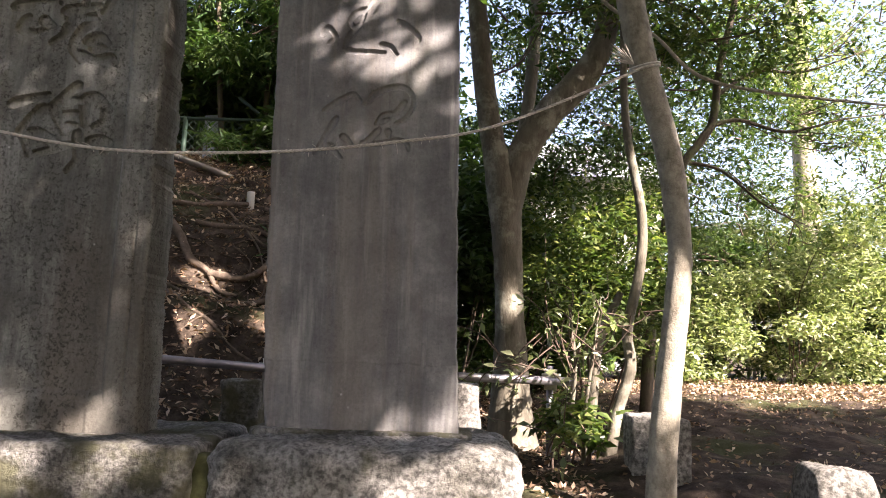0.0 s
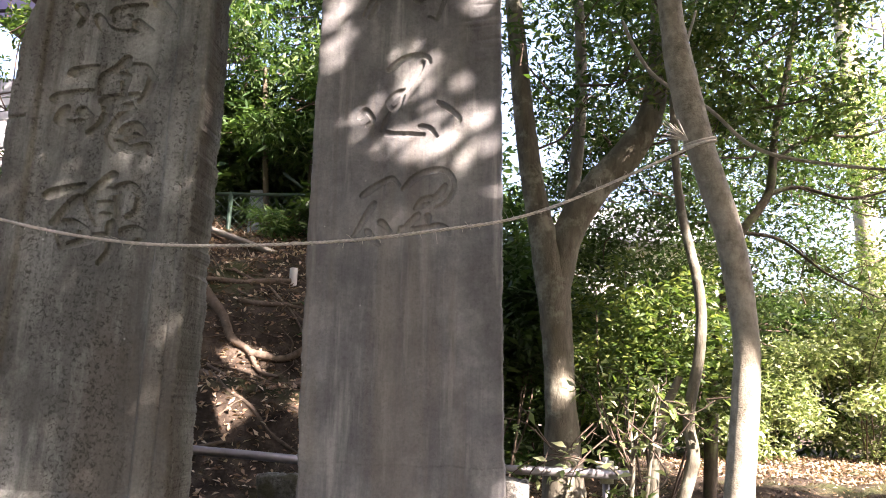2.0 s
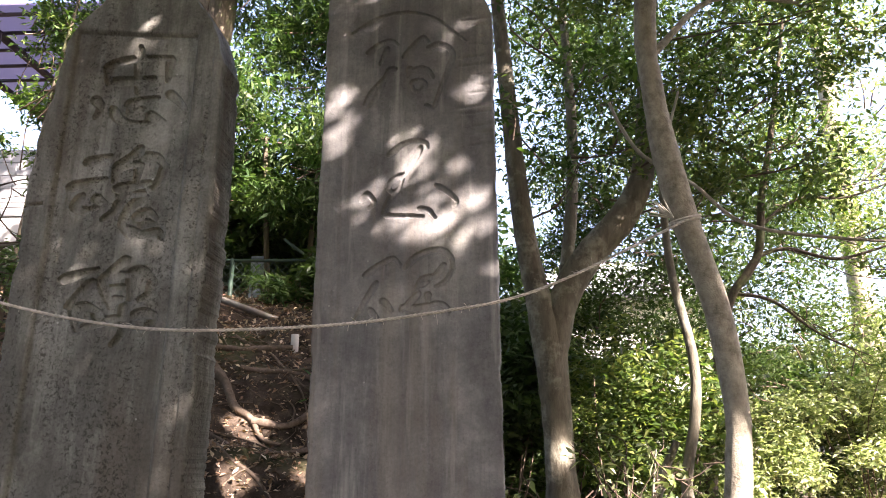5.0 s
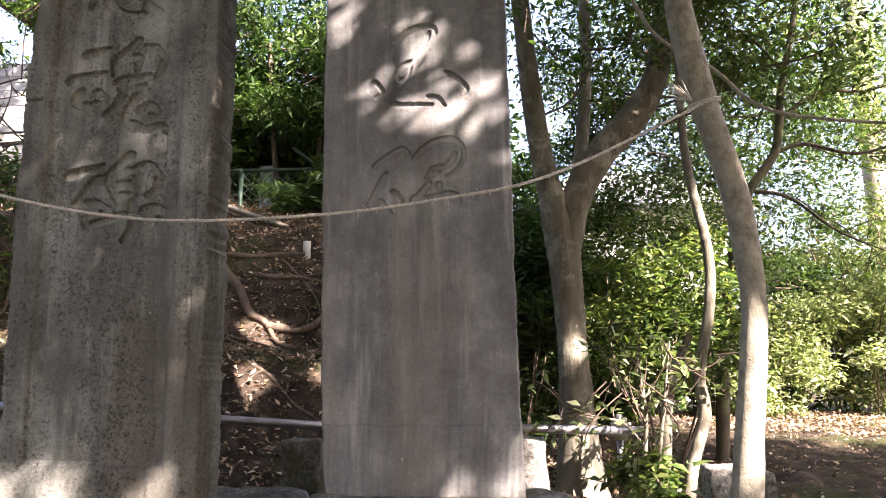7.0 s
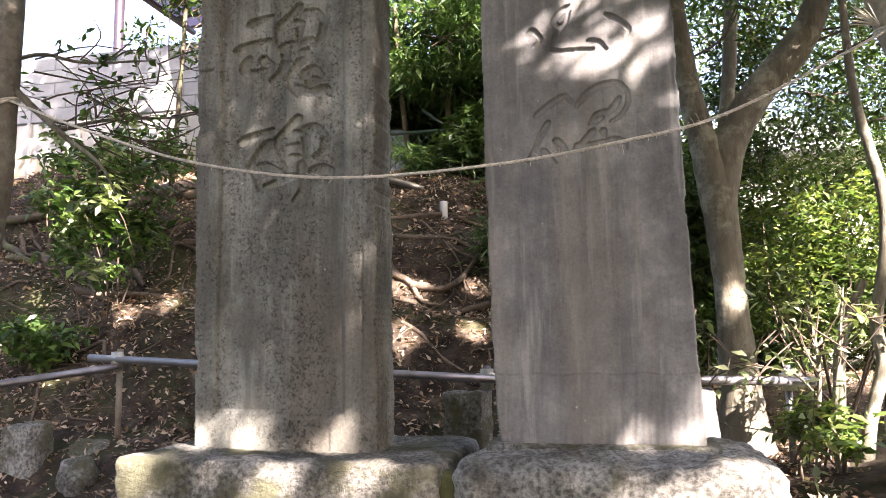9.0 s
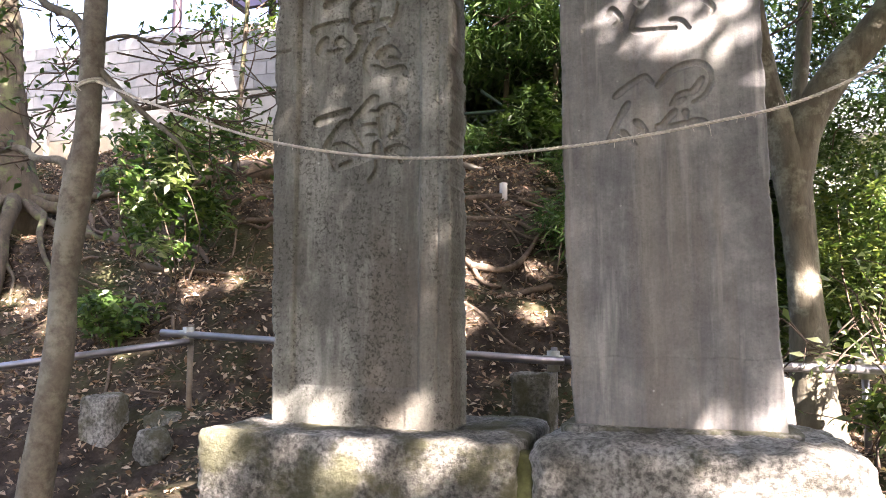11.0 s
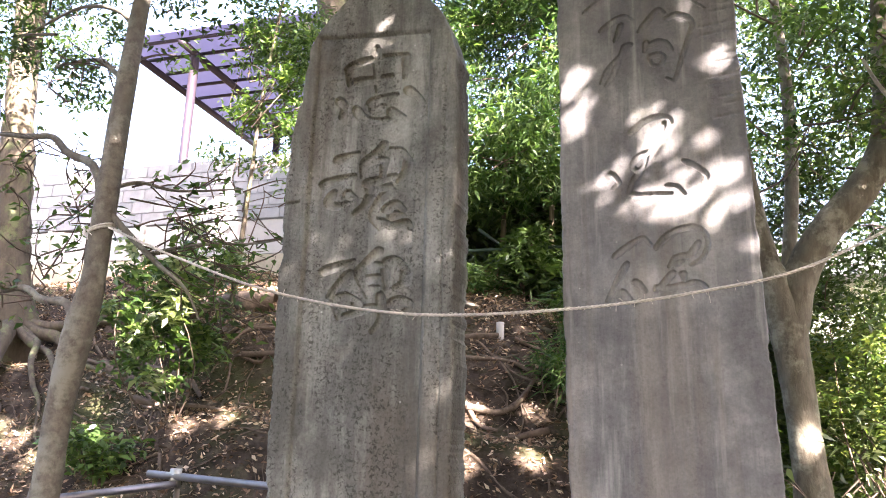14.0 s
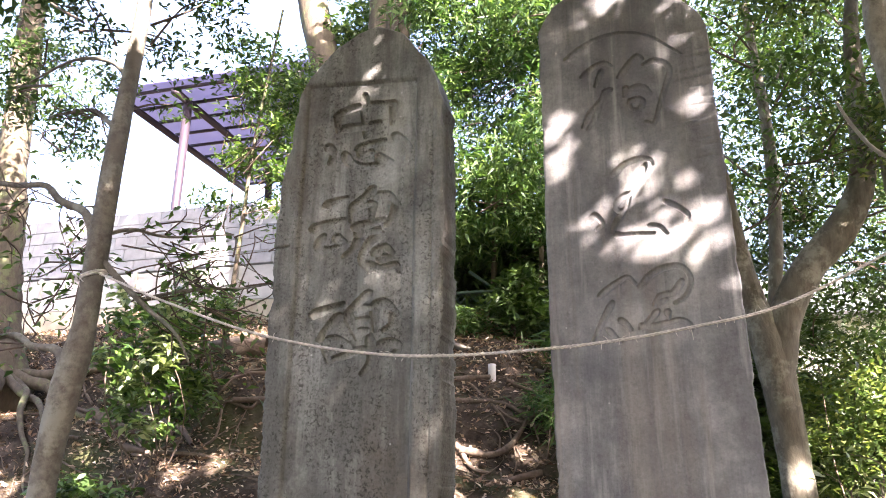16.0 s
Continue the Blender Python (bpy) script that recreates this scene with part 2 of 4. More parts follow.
    b = np.cross(d, a)
    ang = np.linspace(0, 2 * np.pi, sides, endpoint=False)
    lump = 1 + wobble * np.convolve(rng.normal(size=len(c) + 4), np.ones(5) / 2.5, "valid")[:, None] + wobble * rng.normal(size=(len(c), sides)) * 0.6
    v = c[:, None] + (r[:, None] * lump)[..., None] * (np.cos(ang)[None, :, None] * a[:, None] + np.sin(ang)[None, :, None] * b[:, None])
    n = len(c)
    i, j = np.meshgrid(np.arange(n - 1), np.arange(sides), indexing="ij")
    f = np.stack((i * sides + j, i * sides + (j + 1) % sides, (i + 1) * sides + (j + 1) % sides, (i + 1) * sides + j), -1).reshape(-1, 4)
    return v.reshape(-1, 3), f


def join(pieces):
    vs, fs, k = [], [], 0
    for v, f in pieces:
        vs.append(v)
        fs.append(f + k)
        k += len(v)
    return np.vstack(vs), np.vstack(fs)


def leaf_cloud(centres, size, rng, droop=0.3, narrow=0.4, upright=0.0, spread=0.25):
    """Folded leaf blades at the given centres: six verts and two quads each."""
    n = len(centres)
    d = rng.normal(size=(n, 3))
    d[:, 2] = d[:, 2] * 0.5 - droop + upright
    d /= np.linalg.norm(d, axis=1)[:, None]
    up = rng.normal(size=(n, 3)) * spread * 2 + np.array((0, 0, 1.0))
    s = np.cross(d, up)
    s /= np.linalg.norm(s, axis=1)[:, None] + 1e-9
    nn = np.cross(s, d)
    L = size * rng.uniform(0.6, 1.3, n)[:, None]
    W = L * narrow * 0.5 * rng.uniform(0.75, 1.2, n)[:, None]
    c = np.asarray(centres)
    v = np.stack((c, c + d * L * 0.4 - s * W + nn * W * 0.35, c + d * L - nn * L * 0.12, c + d * L * 0.4 + s * W + nn * W * 0.35), 1)
    f = np.arange(n)[:, None] * 4
    return v.reshape(-1, 3), np.hstack((f, f + 1, f + 2, f + 3))


def blob_points(rng, n, clumps, r_clump):
    """Points in clumps: clumps are rows (x, y, z)."""
    k = rng.integers(0, len(clumps), n)
    d = rng.normal(size=(n, 3))
    d /= np.linalg.norm(d, axis=1)[:, None]
    return clumps[k] + d * (rng.random((n, 1)) ** 0.5) * r_clump * np.array((1.15, 1.15, 0.7))


# ---- the ground ----
def ease(a, b, x):
    t = np.clip((x - a) / (b - a), 0, 1)
    return t * t * (3 - 2 * t)


def ground_z(x, y):
    x, y = np.asarray(x, float), np.asarray(y, float)
    low = 0.16 * np.clip(y, -2.0, 3.6) + 0.05 * np.clip(y - 3.6, 0, 5.0) + 0.06 * ease(0.5, 1.5, x) * ease(1.5, 3, y)
    low = low + 0.12 * ease(-2.6, -3.6, x) * ease(3, 4.5, y) - 0.34 * ease(-2.6, -3.4, x) * ease(4.5, 3.5, y)
    rise = 0.88 * np.clip(y - 4.75, 0, 2.45) + 0.28 * np.clip(y - 7.2, 0, 2.4)
    rise = rise * (1 + 0.05 * np.sin(x * 1.7 + 0.6) + 0.04 * np.sin(x * 4.1 + y * 2))
    step = 0.09 * np.sin(5.2 * y + 1.1 * np.sin(1.3 * x) + 0.5 * x) + 0.05 * np.sin(9.0 * y - 2.3 * np.sin(0.9 * x + 1))
    step = step * ease(4.9, 5.4, y) * ease(7.4, 6.8, y)
    return low + (rise + step) * ease(0.75, -2.0, x)


def ground_bumps(x, y):
    out = np.zeros_like(x)
    for k, (fx, fy, a) in enumerate(((3.1, 2.3, 0.03), (7.3, 5.9, 0.018), (15.0, 17.0, 0.01), (-6.1, 9.7, 0.014))):
        out += a * np.sin(fx * x + 1.3 * k + 1.5 * np.sin(0.7 * fy * y)) * np.cos(fy * y + 0.4 * k)
    return out


def axis(lo, hi, step, far):
    core = np.arange(lo, hi, step)
    out = np.geomspace(0.3, far, 16)
    return np.concatenate((lo - out[::-1], core, hi + out))


gx, gy = axis(-11.0, 7.0, 0.06, 260), axis(-1.0, 11.0, 0.06, 260)
GX, GY = np.meshgrid(gx, gy)
GZ = ground_z(GX, GY) + ground_bumps(GX, GY)
nx, ny = len(gx), len(gy)
I, J = np.meshgrid(np.arange(nx - 1), np.arange(ny - 1))
quads = np.stack((J * nx + I, J * nx + I + 1, (J + 1) * nx + I + 1, (J + 1) * nx + I), -1).reshape(-1, 4)
ground = mesh_object("ground", np.stack((GX, GY, GZ), -1).reshape(-1, 3), quads, M_SOIL, None, True)
tagged(ground, "dark brown soil rising into a bank with moss and roots", "ground", "", "structure")


# ---- the two inscribed slabs ----
def carve(X, Z, strokes, width, depth):
    """Depth of a chiselled field: flat-bottomed strokes with steep sides."""
    out = np.zeros_like(X)
    for s in strokes:
        line = smooth_line([(*p, 1.0) if len(p) == 2 else p for p in s], 10)
        n = len(line)
        t = np.linspace(0, 1, n)
        w = width * line[:, 2] * (0.55 + 0.6 * np.clip(1.15 - t, 0, 1) * np.clip(t * 6 + 0.45, 0, 1))
        x0, x1, z0, z1 = line[:, 0].min() - width, line[:, 0].max() + width, line[:, 1].min() - width, line[:, 1].max() + width
        sel = np.where((X > x0) & (X < x1) & (Z > z0) & (Z < z1))
        px, pz = X[sel], Z[sel]
        best = np.full(px.shape, -1.0)
        for (lx, lz, _), hw in zip(line, w / 2):
            best = np.maximum(best, 1 - np.hypot(px - lx, pz - lz) / hw)
        cut = depth * np.clip(best / 0.2, 0, 1) * (0.85 + 0.15 * np.clip(best, 0, 1))
        out[sel] = np.maximum(out[sel], cut)
    return out


def slab(name, left, right, top, z0, y0, thick, material, relief, nu, nv, round_edge, rough, seed, label, letters):
    """A standing slab: left and right are rows (z, x), top rows (u, z); relief(X, Z) is the depth cut from its face."""
    u, v = np.meshgrid(np.linspace(0, 1, nu), np.linspace(0, 1, nv))
    tu, tz = zip(*top)
    zt = np.interp(u, tu, tz)
    k = np.ones(9) / 9
    row = np.convolve(np.pad(zt[0], 4, mode="edge"), k, "valid")
    Z = z0 + v * (row[None, :] - z0)
    lz, lx = zip(*left)
    rz, rx = zip(*right)
    rng = np.random.default_rng(seed)
    zz = np.linspace(z0 - 0.1, 4.2, 240)
    chip = [np.convolve(np.abs(rng.normal(size=244)) ** 1.5, np.ones(5) / 5, "valid") * rough for _ in range(2)]
    XL = np.interp(Z, lz, lx) + np.interp(Z, zz, chip[0])
    XR = np.interp(Z, rz, rx) - np.interp(Z, zz, chip[1])
    X = XL + u * (XR - XL)
    edge = np.minimum(np.minimum(X - XL, XR - X), (row[None, :] - Z))
    e = np.clip(1 - edge / round_edge, 0, 1)
    Y = y0 + round_edge * (1 - np.sqrt(np.clip(1 - e * e, 0, 1))) + relief(X, Z)
    Y = Y + 0.0035 * np.sin(7 * X + 2.2 * Z + seed) * np.sin(3.1 * Z - 4 * X) + rng.normal(size=Y.shape) * 0.0001
    front = np.stack((X, Y, Z), -1).reshape(-1, 3)
    i, j = np.meshgrid(np.arange(nu - 1), np.arange(nv - 1))
    f = np.stack((j * nu + i, j * nu + i + 1, (j + 1) * nu + i + 1, (j + 1) * nu + i), -1).reshape(-1, 4)
    ring = np.concatenate((np.arange(nu), nu - 1 + nu * np.arange(1, nv), (nv - 1) * nu + np.arange(nu - 2, -1, -1), nu * np.arange(nv - 2, 0, -1)))
    base, loops, count = front[ring], [], len(front)
    prev = ring
    verts, faces = [front], [f]
    mid = base.mean(axis=0)
    for d in (0.06, thick * 0.5, thick - 0.04, thick):
        w = base.copy()
        w[:, 1] = y0 + round_edge + d
        w[:, 0] += rng.normal(size=len(w)) * 0.0015
        if d == thick:
            w[:, 0] = mid[0] + (w[:, 0] - mid[0]) * 0.95
        idx = count + np.arange(len(w))
        faces.append(np.stack((prev, idx, np.roll(idx, -1), np.roll(prev, -1)), -1)[:, ::-1][:, ::-1])
        verts.append(w)
        prev, count = idx, count + len(w)
    bl = prev
    # chiselled characters are surfaces of their own, let into the slab
    cut, spans = letters
    deep = (cut(X, Z) > 0.0006).reshape(-1)
    in_cut = deep[f].any(axis=1)
    zc = front[f][:, :, 2].mean(axis=1)
    root = thing(name, label, "monument", "inscribed stone monuments", (float(mid[0]), y0 + thick / 2, z0))
    inv = Matrix.Translation(root.location).inverted()
    for z_lo, z_hi in spans:
        sel = f[in_cut & (zc >= z_lo) & (zc < z_hi)]
        used, flat = np.unique(sel, return_inverse=True)
        ob = mesh_object("carved_character", front[used], flat.reshape(-1, 4), material, root, True)
        ob.matrix_parent_inverse = inv
    faces[0] = f[~in_cut]
    ob = mesh_object("slab", np.vstack(verts), np.vstack(faces), material, root, False)
    ob.matrix_parent_inverse = inv
    bm = bmesh.new()
    bm.from_mesh(ob.data)
    bm.verts.ensure_lookup_table()
    bm.faces.new([bm.verts[int(q)] for q in bl[::-1]])
    bm.to_mesh(ob.data)
    bm.free()
    ob.data.polygons.foreach_set("use_smooth", np.ones(len(ob.data.polygons), dtype=bool))
    return root


LOYAL = [[(-1.672, 3.355), (-1.666, 3.229), (-1.658, 3.122)],
         [(-1.823, 3.255), (-1.757, 3.284), (-1.666, 3.298), (-1.511, 3.296)],
         [(-1.814, 3.266), (-1.809, 3.171)],
         [(-1.782, 3.181), (-1.661, 3.181), (-1.584, 3.193)],
         [(-1.51, 3.289), (-1.518, 3.179)],
         [(-1.697, 3.059), (-1.635, 3.077), (-1.556, 3.089)],
         [(-1.683, 3.028), (-1.619, 3.035)],
         [(-1.862, 3.09), (-1.829, 3.05), (-1.844, 2.996)],
         [(-1.768, 3.037), (-1.729, 2.984), (-1.656, 2.958), (-1.575, 2.968)],
         [(-1.504, 3.11), (-1.46, 3.078), (-1.421, 3.034)],
         [(-1.588, 3.005), (-1.517, 2.967)]]
SOUL_A = [[(-1.854, 2.769), (-1.801, 2.785), (-1.743, 2.798)],
         [(-1.918, 2.651), (-1.836, 2.671), (-1.754, 2.685)],
         [(-1.855, 2.606), (-1.882, 2.556), (-1.827, 2.536), (-1.77, 2.557)],
         [(-1.79, 2.596), (-1.742, 2.569)],
         [(-1.604, 2.835), (-1.643, 2.797), (-1.711, 2.757)],
         [(-1.597, 2.793), (-1.522, 2.789), (-1.481, 2.742)],
         [(-1.705, 2.75), (-1.713, 2.676)],
         [(-1.481, 2.742), (-1.496, 2.686), (-1.528, 2.638)],
         [(-1.693, 2.749), (-1.607, 2.759)]]
SOUL_B = [[(-1.699, 2.64), (-1.619, 2.654), (-1.546, 2.668)],
         [(-1.601, 2.759), (-1.608, 2.667)],
         [(-1.68, 2.61), (-1.567, 2.619)],
         [(-1.673, 2.576), (-1.694, 2.532), (-1.744, 2.496)],
         [(-1.554, 2.595), (-1.604, 2.565), (-1.636, 2.522), (-1.651, 2.468), (-1.609, 2.415)],
         [(-1.633, 2.45), (-1.553, 2.423), (-1.481, 2.435), (-1.459, 2.406)],
         [(-1.59, 2.503), (-1.535, 2.527), (-1.495, 2.496)],
         [(-1.561, 2.473), (-1.499, 2.474)]]
SOUL = SOUL_A + SOUL_B
STELE = [[(-1.894, 2.217), (-1.815, 2.241), (-1.736, 2.262)],
         [(-1.75, 2.206), (-1.804, 2.154), (-1.851, 2.097)],
         [(-1.827, 2.081), (-1.766, 2.097), (-1.715, 2.077)],
         [(-1.816, 2.075), (-1.8, 2.006)],
         [(-1.715, 2.072), (-1.701, 2.025), (-1.794, 1.996)],
         [(-1.604, 2.306), (-1.647, 2.276), (-1.717, 2.215)],
         [(-1.579, 2.246), (-1.524, 2.257), (-1.474, 2.215)],
         [(-1.474, 2.21), (-1.488, 2.148), (-1.525, 2.128)],
         [(-1.708, 2.209), (-1.683, 2.15), (-1.655, 2.096)],
         [(-1.662, 2.234), (-1.595, 2.239)],
         [(-1.681, 2.165), (-1.609, 2.184)],
         [(-1.656, 2.122), (-1.607, 2.131)],
         [(-1.573, 2.225), (-1.569, 2.13)],
         [(-1.706, 2.025), (-1.603, 2.048)],
         [(-1.549, 2.056), (-1.49, 2.068), (-1.447, 2.043), (-1.478, 2.013)],
         [(-1.595, 2.099), (-1.584, 1.991), (-1.625, 1.93)]]


def letters_left(X, Z):
    return carve(X, Z, LOYAL + SOUL + STELE, 0.046, 0.024)


def relief_left(X, Z):
    cut = letters_left(X, Z)
    # a sunk panel with a raised border, and the mason's line over it
    inner = np.minimum(np.minimum(X + 1.982, -1.384 - X), 3.425 - 0.07 * (X + 1.7) - Z)
    inner = np.minimum(inner, (Z - 1.0) * 0.4)
    cut += 0.02 * np.clip(inner / 0.008, 0, 1) + 0.006 * np.exp(-(inner / 0.006) ** 2)
    # a shallow step inside the panel's edges, and the groove of the outer border
    cut += 0.004 * np.clip((np.minimum(X + 1.93, -1.44 - X)) / 0.01, 0, 1) * (Z < 3.2)
    cut += 0.006 * np.exp(-((X + 1.3) / 0.005) ** 2) * (Z < 3.3) * (Z > 1.0)
    cut += 0.015 * np.exp(-((Z - 2.555 - 0.1 * (X + 2.1)) / 0.006) ** 2) * (X < -2.02)
    return cut


ARC = [[(-0.654, 3.427), (-0.578, 3.482), (-0.498, 3.518), (-0.407, 3.534), (-0.318, 3.519), (-0.245, 3.486), (-0.175, 3.424), (-0.12, 3.374)]]
HEAD = [[(-0.579, 3.32), (-0.518, 3.367), (-0.473, 3.384), (-0.439, 3.361)],
         [(-0.485, 3.342), (-0.517, 3.263)],
         [(-0.445, 3.236), (-0.475, 3.228), (-0.492, 3.19), (-0.554, 3.123), (-0.584, 3.058)],
         [(-0.501, 3.162), (-0.53, 3.094), (-0.562, 3.044)],
         [(-0.406, 3.295), (-0.358, 3.358), (-0.32, 3.397), (-0.294, 3.375)],
         [(-0.289, 3.344), (-0.241, 3.358), (-0.193, 3.336), (-0.176, 3.298), (-0.186, 3.257), (-0.216, 3.175), (-0.241, 3.094), (-0.264, 3.036), (-0.297, 3.048)],
         [(-0.377, 3.238), (-0.387, 3.193)],
         [(-0.365, 3.222), (-0.322, 3.236), (-0.286, 3.219), (-0.269, 3.185)],
         [(-0.363, 3.167), (-0.326, 3.17), (-0.305, 3.151), (-0.322, 3.119), (-0.354, 3.123), (-0.369, 3.156)]]
OF = [[(-0.466, 2.8), (-0.405, 2.851), (-0.344, 2.871), (-0.296, 2.861), (-0.286, 2.836)],
         [(-0.317, 2.839), (-0.35, 2.767), (-0.384, 2.709)],
         [(-0.384, 2.709), (-0.426, 2.691), (-0.459, 2.652), (-0.441, 2.624), (-0.412, 2.64), (-0.395, 2.686)],
         [(-0.427, 2.617), (-0.463, 2.571), (-0.48, 2.523)],
         [(-0.471, 2.517), (-0.433, 2.511), (-0.365, 2.511), (-0.302, 2.509)],
         [(-0.321, 2.544), (-0.277, 2.538), (-0.247, 2.503)],
         [(-0.578, 2.585), (-0.553, 2.617), (-0.52, 2.575), (-0.546, 2.546)],
         [(-0.246, 2.654), (-0.195, 2.624), (-0.153, 2.582), (-0.164, 2.557)]]
STONE = [[(-0.55, 2.24), (-0.482, 2.289), (-0.429, 2.316), (-0.399, 2.287)],
         [(-0.498, 2.208), (-0.541, 2.132), (-0.586, 2.046)],
         [(-0.471, 2.129), (-0.449, 2.116), (-0.426, 2.086)],
         [(-0.522, 2.09), (-0.494, 2.055), (-0.472, 2.033)],
         [(-0.377, 2.271), (-0.33, 2.32), (-0.271, 2.349), (-0.215, 2.353), (-0.179, 2.326), (-0.167, 2.279), (-0.191, 2.223), (-0.237, 2.191)],
         [(-0.204, 2.286), (-0.239, 2.237), (-0.275, 2.232), (-0.302, 2.223), (-0.325, 2.186)],
         [(-0.304, 2.197), (-0.274, 2.21)],
         [(-0.311, 2.161), (-0.354, 2.115), (-0.387, 2.087)],
         [(-0.382, 2.102), (-0.322, 2.097), (-0.265, 2.109), (-0.221, 2.117), (-0.189, 2.099), (-0.182, 2.078)],
         [(-0.273, 2.157), (-0.268, 2.131)]]


def letters_right(X, Z):
    return np.maximum(carve(X, Z, ARC, 0.02, 0.012), carve(X, Z, HEAD + OF + STONE, 0.027, 0.014))


def relief_right(X, Z):
    cut = letters_right(X, Z)
    for k in range(14):
        zc = 2.85 + 0.05 * k
        cut = np.maximum(cut, 0.006 * np.exp(-((Z - zc - 0.15 * (X + 0.05) - 0.01 * np.sin(9 * k)) / 0.007) ** 2) * np.clip((X + 0.12 + 0.05 * np.sin(5 * k)) / 0.03, 0, 1))
    low = Z < 1.165 + 0.004 * np.sin(30 * X)
    cut = cut + low * (0.002 + 0.0012 * np.sin(190 * X + 3 * np.sin(9 * Z)) * np.sin(47 * X + 11 * Z) + 0.001 * np.sin(83 * X - 60 * Z))
    return cut


slab_left = slab("stone_monument", [(0.8, -2.085), (1.6, -2.105), (2.6, -2.12), (2.9, -2.1), (3.12, -2.065), (3.3, -2.05), (3.7, -2.03)],
                 [(0.8, -1.225), (2.4, -1.235), (3.0, -1.24), (3.2, -1.245), (3.7, -1.25)],
                 [(0, 3.3), (0.03, 3.42), (0.07, 3.49), (0.25, 3.65), (0.4, 3.72), (0.52, 3.745), (0.58, 3.735), (0.72, 3.68), (0.88, 3.53), (0.95, 3.42), (1, 3.25)],
                 0.82, 3.215, 0.26, M_SLAB_L, relief_left, 270, 880, 0.018, 0.011, 3,
                 "weathered grey-brown stone monument with three deeply carved characters",
                 (letters_left, ((0, 2.4), (2.4, 2.905), (2.905, 4))))
slab_right = slab("stone_monument", [(0.84, -0.73), (1.0, -0.745), (1.2, -0.76), (2.0, -0.775), (3.7, -0.785)],
                  [(0.84, 0.075), (1.2, 0.06), (2.0, 0.04), (3.2, 0.015), (3.55, 0.012), (3.8, -0.02)],
                  [(0, 3.6), (0.05, 3.68), (0.1, 3.74), (0.26, 3.815), (0.4, 3.825), (0.57, 3.8), (0.85, 3.71), (0.96, 3.6), (1, 3.5)],
                  0.82, 3.28, 0.26, M_SLAB_R, relief_right, 270, 900, 0.01, 0.006, 8,
                  "smooth grey stone monument with flowing cursive carved characters and rounded top",
                  (letters_right, ((0, 2.45), (2.45, 2.95), (2.95, 3.41), (3.41, 4))))


def boulder(name, x0, x1, y0, y1, z0, z1, material, label, category, seed=0, power=5.0, rough=0.02, cuts=22, group=""):
    """A hewn block: a rounded box with an uneven face."""
    bm = bmesh.new()
    bmesh.ops.create_cube(bm, size=2)
    bmesh.ops.subdivide_edges(bm, edges=bm.edges[:], cuts=cuts, use_grid_fill=True)
    c = Vector(((x0 + x1) / 2, (y0 + y1) / 2, (z0 + z1) / 2))
    h = Vector(((x1 - x0) / 2, (y1 - y0) / 2, (z1 - z0) / 2))
    for v in bm.verts:
        n = sum(abs(k) ** power for k in v.co) ** (1 / power)
        p = v.co / n
        q = Vector((p.x * h.x, p.y * h.y, p.z * h.z))
        off = noise.noise(q * 4 + Vector((seed, 0, 0))) * rough + noise.noise(q * 12 + Vector((0, seed, 0))) * rough * 0.6 + noise.noise(q * 30 + Vector((seed, seed, 0))) * rough * 0.55
        v.co = q + p.normalized() * off + c
    ob = part(name, bm, material, None, "", True)
    return tagged(ob, label, category, group)


boulder("stone_pedestal", -2.255, -0.905, 2.9, 3.75, 0.3, 0.855, M_PED_L, "low mossy granite pedestal under the carved slab", "pedestal", 1, 26.0, 0.018, 48, "monument pedestals")
boulder("stone_pedestal", -0.875, 0.315, 2.9, 3.75, 0.3, 0.875, M_PED_R, "pale rounded granite pedestal under the cursive slab", "pedestal", 5, 8.0, 0.022, 48, "monument pedestals")
boulder("moss_strip", -0.935, -0.845, 2.955, 3.15, 0.3, 0.815, M_MOSS, "green moss growing in the pedestal joint", "moss", 9, 4.0, 0.02, 10)
boulder("stone_post", 1.34, 1.58, 2.87, 3.12, 0.3, 0.85, M_PED_R, "short pale granite post stump in the shade", "stone post", 21, 7.0, 0.015, 10)
boulder("mortar_bed", -0.785, 0.125, 3.235, 3.6, 0.8, 0.893, M_PED_L, "thin mossy mortar bed under the cursive slab", "mortar", 47, 12.0, 0.008, 30)
boulder("stone_block", -3.92, -3.71, 4.1, 4.3, 0.1, 0.83, M_PED_R, "pale broken stone block beside the railing", "stone", 31, 24.0, 0.02, 18)
boulder("stone_block", -1.19, -0.98, 4.2, 4.5, 0.55, 1.02, M_PED_L, "rough upright stone block behind the monuments", "stone", 33, 20.0, 0.03, 14)
boulder("stone_block", 0.03, 0.19, 3.95, 4.2, 0.5, 1.06, M_PED_R, "pale upright stone block beside the slab", "stone", 35, 20.0, 0.02, 12)
boulder("stone_block", 0.95, 1.17, 4.0, 4.2, 0.5, 0.93, M_PED_R, "grey stone marker behind the slender trunk", "stone", 37, 20.0, 0.015, 12)
boulder("field_stone", -3.62, -3.36, 4.25, 4.45, 0.55, 0.73, M_PED_L, "rounded field stone among fallen leaves", "stone", 41, 2.6, 0.03, 8)


boulder("field_stone", -3.42, -3.2, 3.95, 4.12, 0.45, 0.68, M_PED_L, "small rounded field stone half sunk in litter", "stone", 43, 2.6, 0.03, 8)
boulder("stone_post", 1.11, 1.2, 3.84, 3.98, 0.4, 0.93, M_PED_R, "narrow pale stone post behind the slender trunk", "stone post", 45, 14.0, 0.008, 8)


# ---- railing ----
rail = thing("pipe_railing", "low galvanised steel pipe railing with clamped joints", "railing", "", (-1, 4.4, 0.7))


def pipe(name, a, b, r, material, parent, sides=14, label=""):
    a, b = Vector(a), Vector(b)
    bm = bmesh.new()
